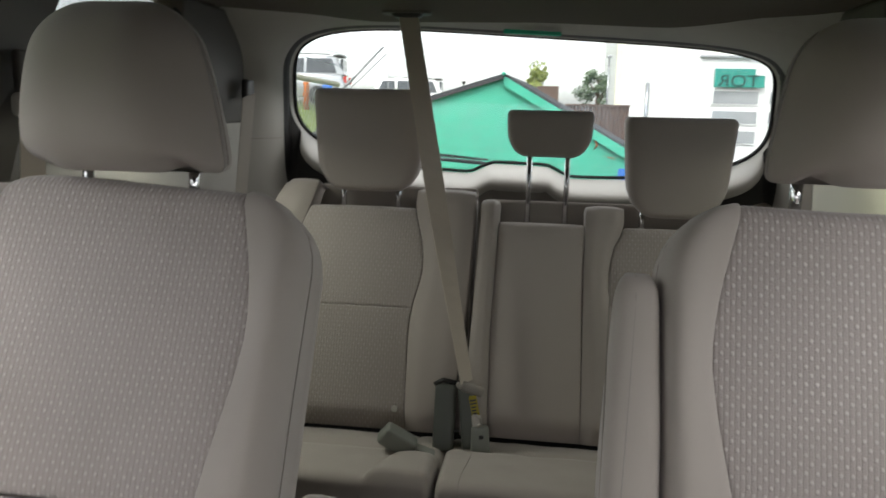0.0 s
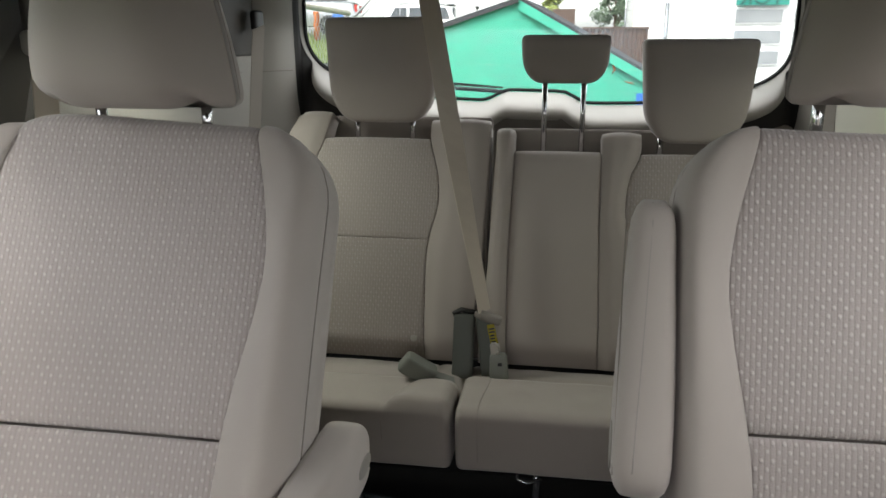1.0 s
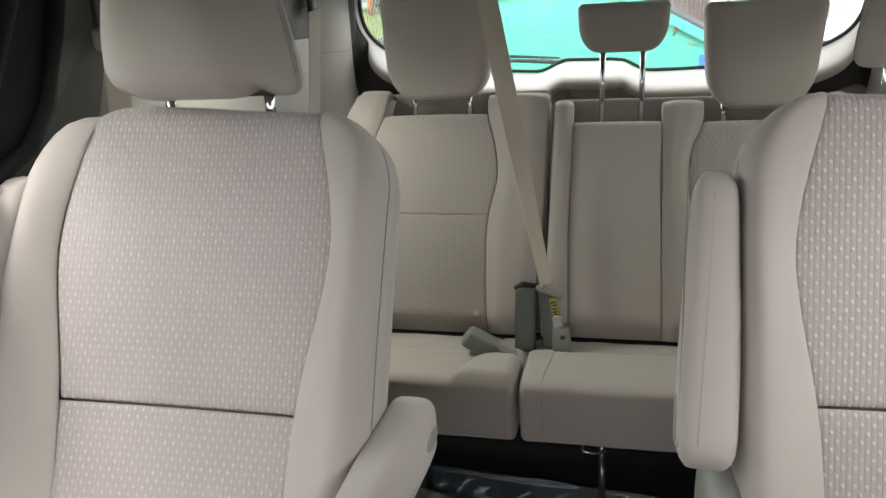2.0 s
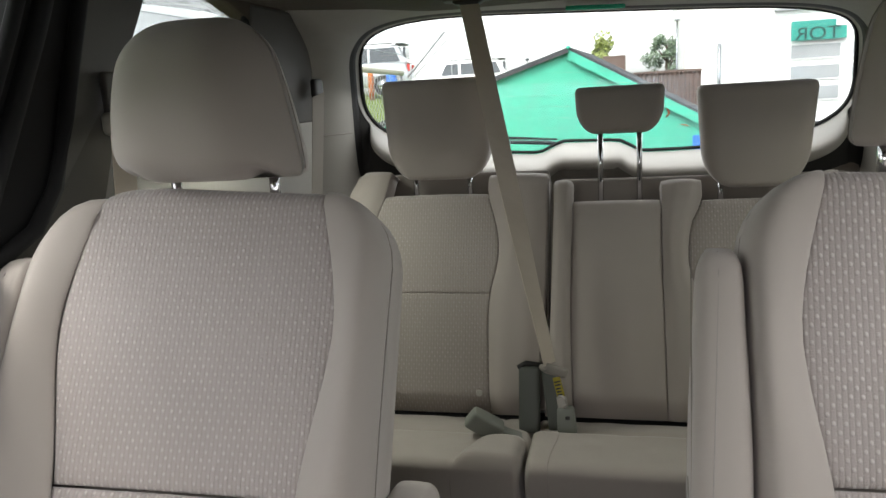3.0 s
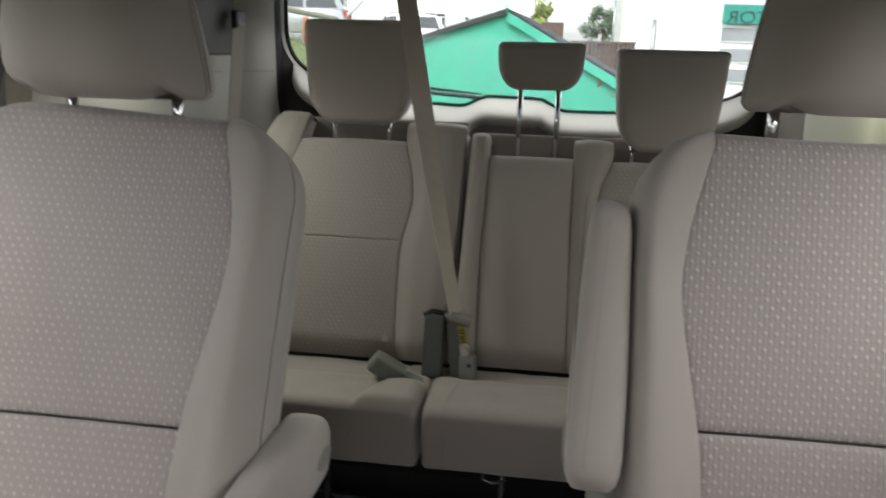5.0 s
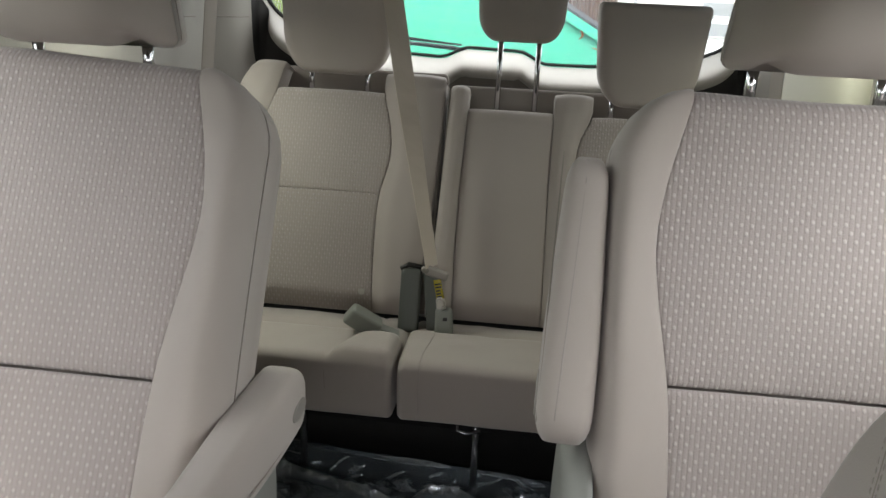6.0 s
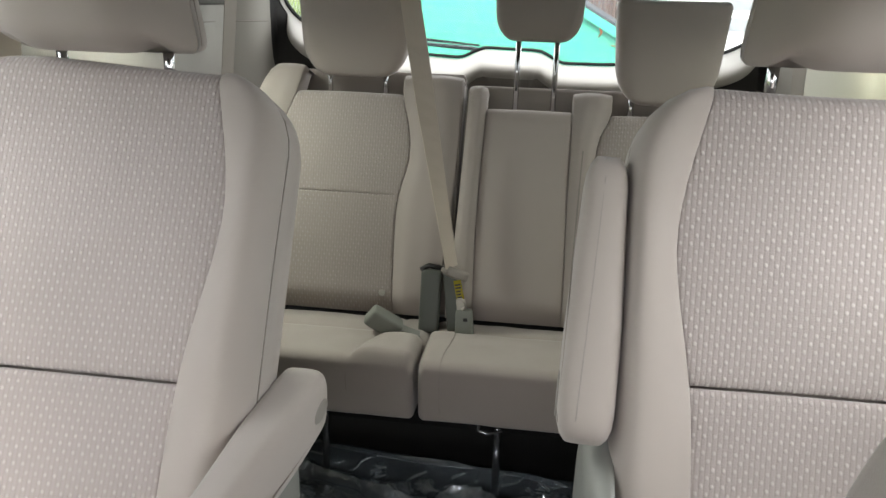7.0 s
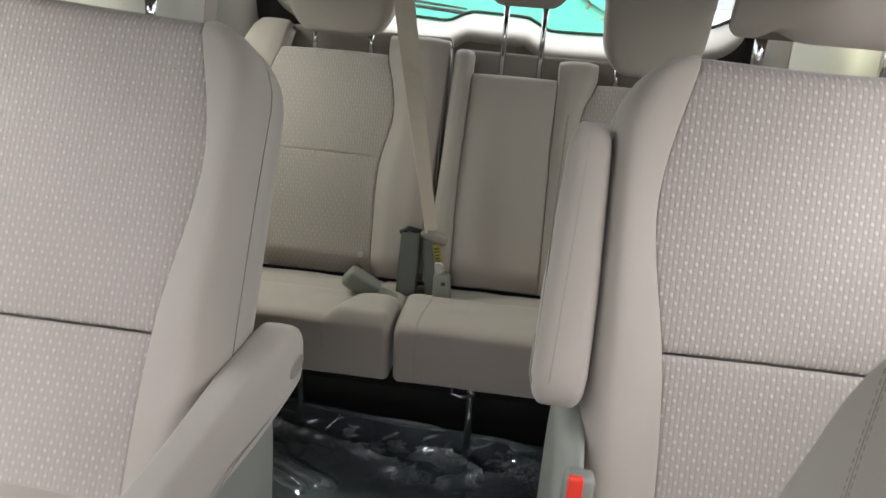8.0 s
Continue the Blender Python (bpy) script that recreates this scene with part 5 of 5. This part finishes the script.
part("board", boxed(0, 1.46, -0.05, 0.05, 2.62, 3.30), SIGN_TEAL, sign, smooth=False)
part("board", boxed(1.42, 1.82, -0.03, 0.07, 2.62, 3.06), SIGN_TEAL, sign, smooth=False)
cu = bpy.data.curves.new("letters", "FONT")
cu.body, cu.size, cu.extrude, cu.align_x = "TOR", 0.62, 0.008, "LEFT"
cu.materials.append(SIGN_INK)
letters = new("letters", cu)
letters.parent = sign
letters.matrix_local = Matrix.Translation((1.62, -0.065, 2.645)) @ pose(0, 0, 0, 90, 0, 0) @ Matrix.Diagonal((-1.20, 1, 1, 1))

# brown container and the low wall behind the shed
cont = thing("shipping_container", "brown corrugated metal container", "container", pose(0, 22, GROUND - 0.25))
rows = []
for k in range(61):
    x = 0.70 + 1.75 * k / 60
    d = 0.05 if (k // 2) % 2 else 0.0
    rows.append([(x, d, 0.0), (x, d, 2.02 + 0.03)])
bm = skin(rows)
part("front", bm, BROWN_METAL, cont, smooth=False)
part("body", boxed(0.70, 2.45, 0.06, 2.4, 0.0, 2.0), BROWN_METAL, cont, smooth=False)
part("body_top", boxed(0.66, 2.48, -0.02, 2.42, 2.0, 2.06), BROWN_METAL, cont, smooth=False)
ob = part("brick_hut", boxed(-0.35, 0.62, 34, 37, GROUND - 0.25, 2.28), BROWN_METAL, None, smooth=False)
tagged(ob, "small red-brown hut far behind the shed", "hut")


def leaf_crown(points, per, size, seed):
    rnd = random.Random(seed)
    verts, faces = [], []
    for c, r in points:
        for _ in range(per):
            v = Vector((rnd.gauss(0, 1), rnd.gauss(0, 1), rnd.gauss(0, 1))).normalized() * (rnd.random() ** 0.45) * r
            p = Vector(c) + v
            a = Vector((rnd.gauss(0, 1), rnd.gauss(0, 1), rnd.gauss(0, 1))).normalized()
            b = a.orthogonal().normalized()
            k = size * rnd.uniform(0.6, 1.4)
            n = len(verts)
            verts += [p - a * k, p + b * k * 0.5, p + a * k, p - b * k * 0.5]
            faces.append((n, n + 1, n + 2, n + 3))
    me = bpy.data.meshes.new("crown")
    me.from_pydata(verts, [], faces)
    return me


def tree(label, x, y, z0, height, width, material, seed, conifer=False):
    rnd = random.Random(seed)
    t = thing("tree", label, "tree", pose(x, y, z0))
    part("trunk", tube([(0, 0, 0), (0.05, 0, height * 0.5), (0, 0.03, height * 0.92)], [width * 0.07, width * 0.05, width * 0.015], 9), BARK, t)
    blobs = []
    for i in range(34):
        k = rnd.random()
        z = height * (0.35 + 0.65 * k)
        reach = width * 0.5 * ((1.02 - k) if conifer else math.sin(math.pi * (0.18 + 0.74 * k)))
        a = rnd.uniform(0, 6.28)
        d = reach * rnd.uniform(0.5 if conifer else 0.3, 1.0)
        c = Vector((d * math.cos(a), d * math.sin(a), z))
        blobs.append((c, width * rnd.uniform(0.09, 0.17)))
        if i < 9:
            part("limb", tube([(0, 0, z * 0.8), c * 0.6 + Vector((0, 0, z * 0.36)), c], [width * 0.02, width * 0.012, width * 0.004], 6), BARK, t)
    o = new("crown", leaf_crown(blobs, 80 if conifer else 100, width * 0.030, seed))
    o.data.materials.append(material)
    o.parent = t
    return t


tree("dark green leafy tree behind the container", 2.45, 36, GROUND - 0.25, 3.65, 2.5, VEILED_LEAF, 3)
tree("pale green conifer behind the shed", -0.40, 44, GROUND - 0.25, 4.2, 4.0, LIGHT_LEAF, 8, True)

lamp = thing("street_lamp", "grey street lamp with a slanted flood head", "street lamp", pose(2.75, 34, GROUND - 0.25))
part("pole", tube([(0, 0, 0), (0, 0, 4.25)], [0.05, 0.035], 10), METAL, lamp)
part("head", boxed(-0.10, 0.26, -0.12, 0.12, 0.0, 0.11, m=pose(0, 0, 4.2, 0, -8, 0)), METAL, lamp, smooth=False, bevel=0.02)
pole = thing("far_pole", "thin far lamp pole with a small head", "pole", pose(-4.3, 40, GROUND - 0.25))
part("pole", tube([(0, 0, 0), (0, 0, 3.2)], 0.03, 8), METAL, pole)
part("head", rounded_block(0.10, 0.10, 0.12, 0.03, m=pose(0, 0, 3.2)), DARK_TRIM, pole)


# fence with a top rail
FX = -1.92


def rail_z(y):
    return 1.4726 - 0.0155 * y


fence = thing("chain_link_fence", "galvanised chain-link fence with a cream top rail", "fence")
part("rail", tube([(FX, y, rail_z(y)) for y in (-1.4, 2, 4.6, 7.24)], 0.024, 12), RAIL_PAINT, fence, "cream painted top rail")
for y in (0.155, 1.97, 3.86, 5.61, 7.24):
    part("post", tube([(FX - 0.02, y, bank(FX, y) - 0.2), (FX - 0.02, y, rail_z(y) + 0.03)], 0.024, 10), WIRE, fence)
part("brace", tube([(FX + 0.03, 7.34, rail_z(7.3) - 0.03), (FX + 0.34, 7.74, rail_z(7.3) + 0.40)], [0.014, 0.011], 8), WIRE, fence, "slanted barbed-wire arm")
part("brace", tube([(FX + 0.10, 7.34, rail_z(7.3) - 0.03), (FX + 0.37, 7.74, rail_z(7.3) + 0.33)], [0.006, 0.005], 8), WIRE, fence, "slanted barbed-wire arm")
part("antenna", tube([(FX + 0.34, 7.95, 0.8), (FX + 0.36, 7.95, rail_z(7.3) + 0.55)], 0.005, 6), WIRE, fence)
for off, z0 in ((0.065, 1.60), (0.13, 1.69)):
    part("wire", tube([(FX + off, -1.3, z0), (FX + off, 3.3, z0 - 0.035), (FX + off, 7.4, z0 - 0.075)], 0.0026, 5), WIRE, fence, "barbed wire strand")
    for i in range(30):
        y = 0.26 * i
        z = z0 - 0.012 - 0.0085 * y
        part("barb", tube([(FX + off, y - 0.012, z - 0.012), (FX + off, y + 0.012, z + 0.014)], 0.002, 4), WIRE, fence)
bm = bmesh.new()
step = 0.080
for i in range(-30, 120):
    for lean_to in (-1, 1):
        pts = []
        for j in range(25):
            z = -0.35 + 1.83 * j / 24
            y = i * step + lean_to * 1.83 * j / 24 * 0.9
            if -1.3 < y < 7.24 and z < rail_z(y):
                pts.append((FX + 0.004 * lean_to * (1 if j % 2 else -1), y, z))
        if len(pts) > 2:
            tube(pts, 0.0024, 4, bm, False)
mesh_ob = part("mesh", bm, WIRE, fence, "diamond wire mesh")
mesh_ob["kind"] = "stuff"


# added, out of view: a wall ahead of the van that blocks low skylight
ob = part("sky_blocker_wall", boxed(-16, 16, -7.6, -7.2, GROUND - 0.3, 4.6), SKY_BLOCKER_GREY, None, smooth=False)
tagged(ob, "plain grey wall added out of view to block low skylight", "wall", kind="structure")


# parked cars
def car(label, paint, at, length=4.6, width=1.85, height=1.72, group="parked cars"):
    c = thing("parked_car", label, "car", at, group)
    half = width / 2
    prof = [(-0.50, 0.30, 0.62), (-0.485, 0.30, 0.95), (-0.30, 0.30, 1.04), (-0.21, 0.30, 1.08), (-0.08, 0.30, 1.10), (0.30, 0.30, 1.10), (0.47, 0.30, 1.06), (0.50, 0.30, 0.70)]
    rows = []
    for t, lo, hi in prof:
        x = t * length
        k = 0.93 if abs(t) > 0.45 else 1.0
        hi *= height / 1.72
        rows.append([(x, -half * k, lo), (x, half * k, lo), (x, half * k * 1.0, hi * 0.62), (x, half * k * 0.95, hi * 0.92), (x, half * k * 0.86, hi), (x, -half * k * 0.86, hi), (x, -half * k * 0.95, hi * 0.92), (x, -half * k, hi * 0.62)])
    part("body", skin(rows, True, True, True), paint, c, bevel=0.03)
    rows = []
    for t, z, k in ((-0.24, 1.06, 0.85), (-0.10, 1.60, 0.72), (0.0, 1.70, 0.70), (0.28, 1.70, 0.70), (0.42, 1.60, 0.70), (0.49, 1.06, 0.84)):
        z *= height / 1.72
        x = t * length
        base = 1.05 * height / 1.72
        rows.append([(x, -half * 0.85, base), (x, half * 0.85, base), (x, half * k, max(z, base + 0.01)), (x, -half * k, max(z, base + 0.01))])
    part("cabin", skin(rows, True, True, True), paint, c, bevel=0.04)
    for sy in (-1, 1):
        for t0, t1 in ((-0.15, 0.02), (0.045, 0.185), (0.205, 0.435)):
            bm = bmesh.new()
            zb, zt = 1.10 * height / 1.72, 1.58 * height / 1.72
            yb, yt = sy * (half * 0.835), sy * (half * 0.735)
            a = t0 * length + (0.24 if t0 < -0.1 else 0.0)
            q = [(t0 * length, yb, zb), (t1 * length, yb, zb), (t1 * length - (0.20 if t1 > 0.3 else 0), yt, zt), (a, yt, zt)]
            rows = [[(x, y, z) for x, y, z in q], [(x, y + sy * 0.02, z) for x, y, z in q]]
            part("window", skin(rows, True, True, True, bm), CAR_GLASS, c, "dark side window", smooth=False)
        part("roof_rail", tube([(-0.05 * length, sy * half * 0.66, height + 0.02), (0.38 * length, sy * half * 0.66, height + 0.0)], 0.018, 6), DARK_TRIM, c)
        for t in (-0.31, 0.30):
            w = part("wheel", tube([(t * length, sy * (half - 0.20), 0.34), (t * length, sy * (half + 0.01), 0.34)], 0.34, 20), TYRE, c, "black tyre")
            part("rim", tube([(t * length, sy * (half - 0.05), 0.34), (t * length, sy * (half + 0.018), 0.34)], 0.21, 16), METAL, w)
        part("tail_light", boxed(0.485 * length, 0.502 * length, sy * half * 0.72 - 0.10, sy * half * 0.72 + 0.10, 0.78, 1.02), RED_PAINT, c, "red tail light", smooth=False)
    zt = 1.58 * height / 1.72
    part("rear_window", boxed(0.455 * length, 0.475 * length, -half * 0.62, half * 0.62, 1.16, zt, m=pose(0, 0, 0)), CAR_GLASS, c, "dark rear window", smooth=False)
    part("spoiler", boxed(0.40 * length, 0.47 * length, -half * 0.62, half * 0.62, height - 0.06, height), DARK_TRIM, c, "black rear spoiler", smooth=False, bevel=0.015)
    return c


def on_bank(x, y, turn):
    return pose(x, y, bank(x, y), 0, 0, turn)


car("silver estate car parked on the grass bank", SILVER_PAINT, on_bank(-9.2, 26.0, 8), height=1.75)
car("white estate car parked on the grass bank", WHITE_PAINT, on_bank(-6.8, 34.0, 4), height=1.75)
car("white estate car parked on the grass bank", WHITE_PAINT, on_bank(-3.9, 42.0, 12), height=1.7)
car("blue-grey car parked beyond the fence", BLUE_PAINT, on_bank(-10.2, 10.4, 90), length=4.8, height=1.95)
cycle = thing("red_machine", "small red and white machine standing on the grass", "machine", on_bank(-5.2, 24, 0))
part("body", rounded_block(0.28, 0.22, 0.40, 0.08, m=pose(0, 0, 0.75)), RED_PAINT, cycle, "red body")
part("frame", tube([(-0.5, 0, 0.1), (-0.2, 0, 0.85), (0.3, 0, 0.9), (0.55, 0, 0.1)], 0.05, 8), WHITE_PAINT, cycle, "white frame")
part("mast", tube([(0.25, 0, 0.8), (0.35, 0, 1.35)], 0.04, 8), WHITE_PAINT, cycle)
for x in (-0.5, 0.55):
    part("wheel", tube([(x, -0.06, 0.22), (x, 0.06, 0.22)], 0.22, 16), TYRE, cycle)
bike = thing("orange_barrels", "orange and blue barrels behind the fence", "barrels", on_bank(-7.8, 24.2, 0))
part("barrel", tube([(0, 0, 0), (0, 0, 0.5), (0, 0, 0.9)], [0.09, 0.10, 0.09], 16), RUST, bike)
part("barrel", tube([(0.7, 0.1, 0), (0.7, 0.1, 0.5), (0.7, 0.1, 0.9)], [0.16, 0.18, 0.16], 16), BLUE_PANEL, bike)
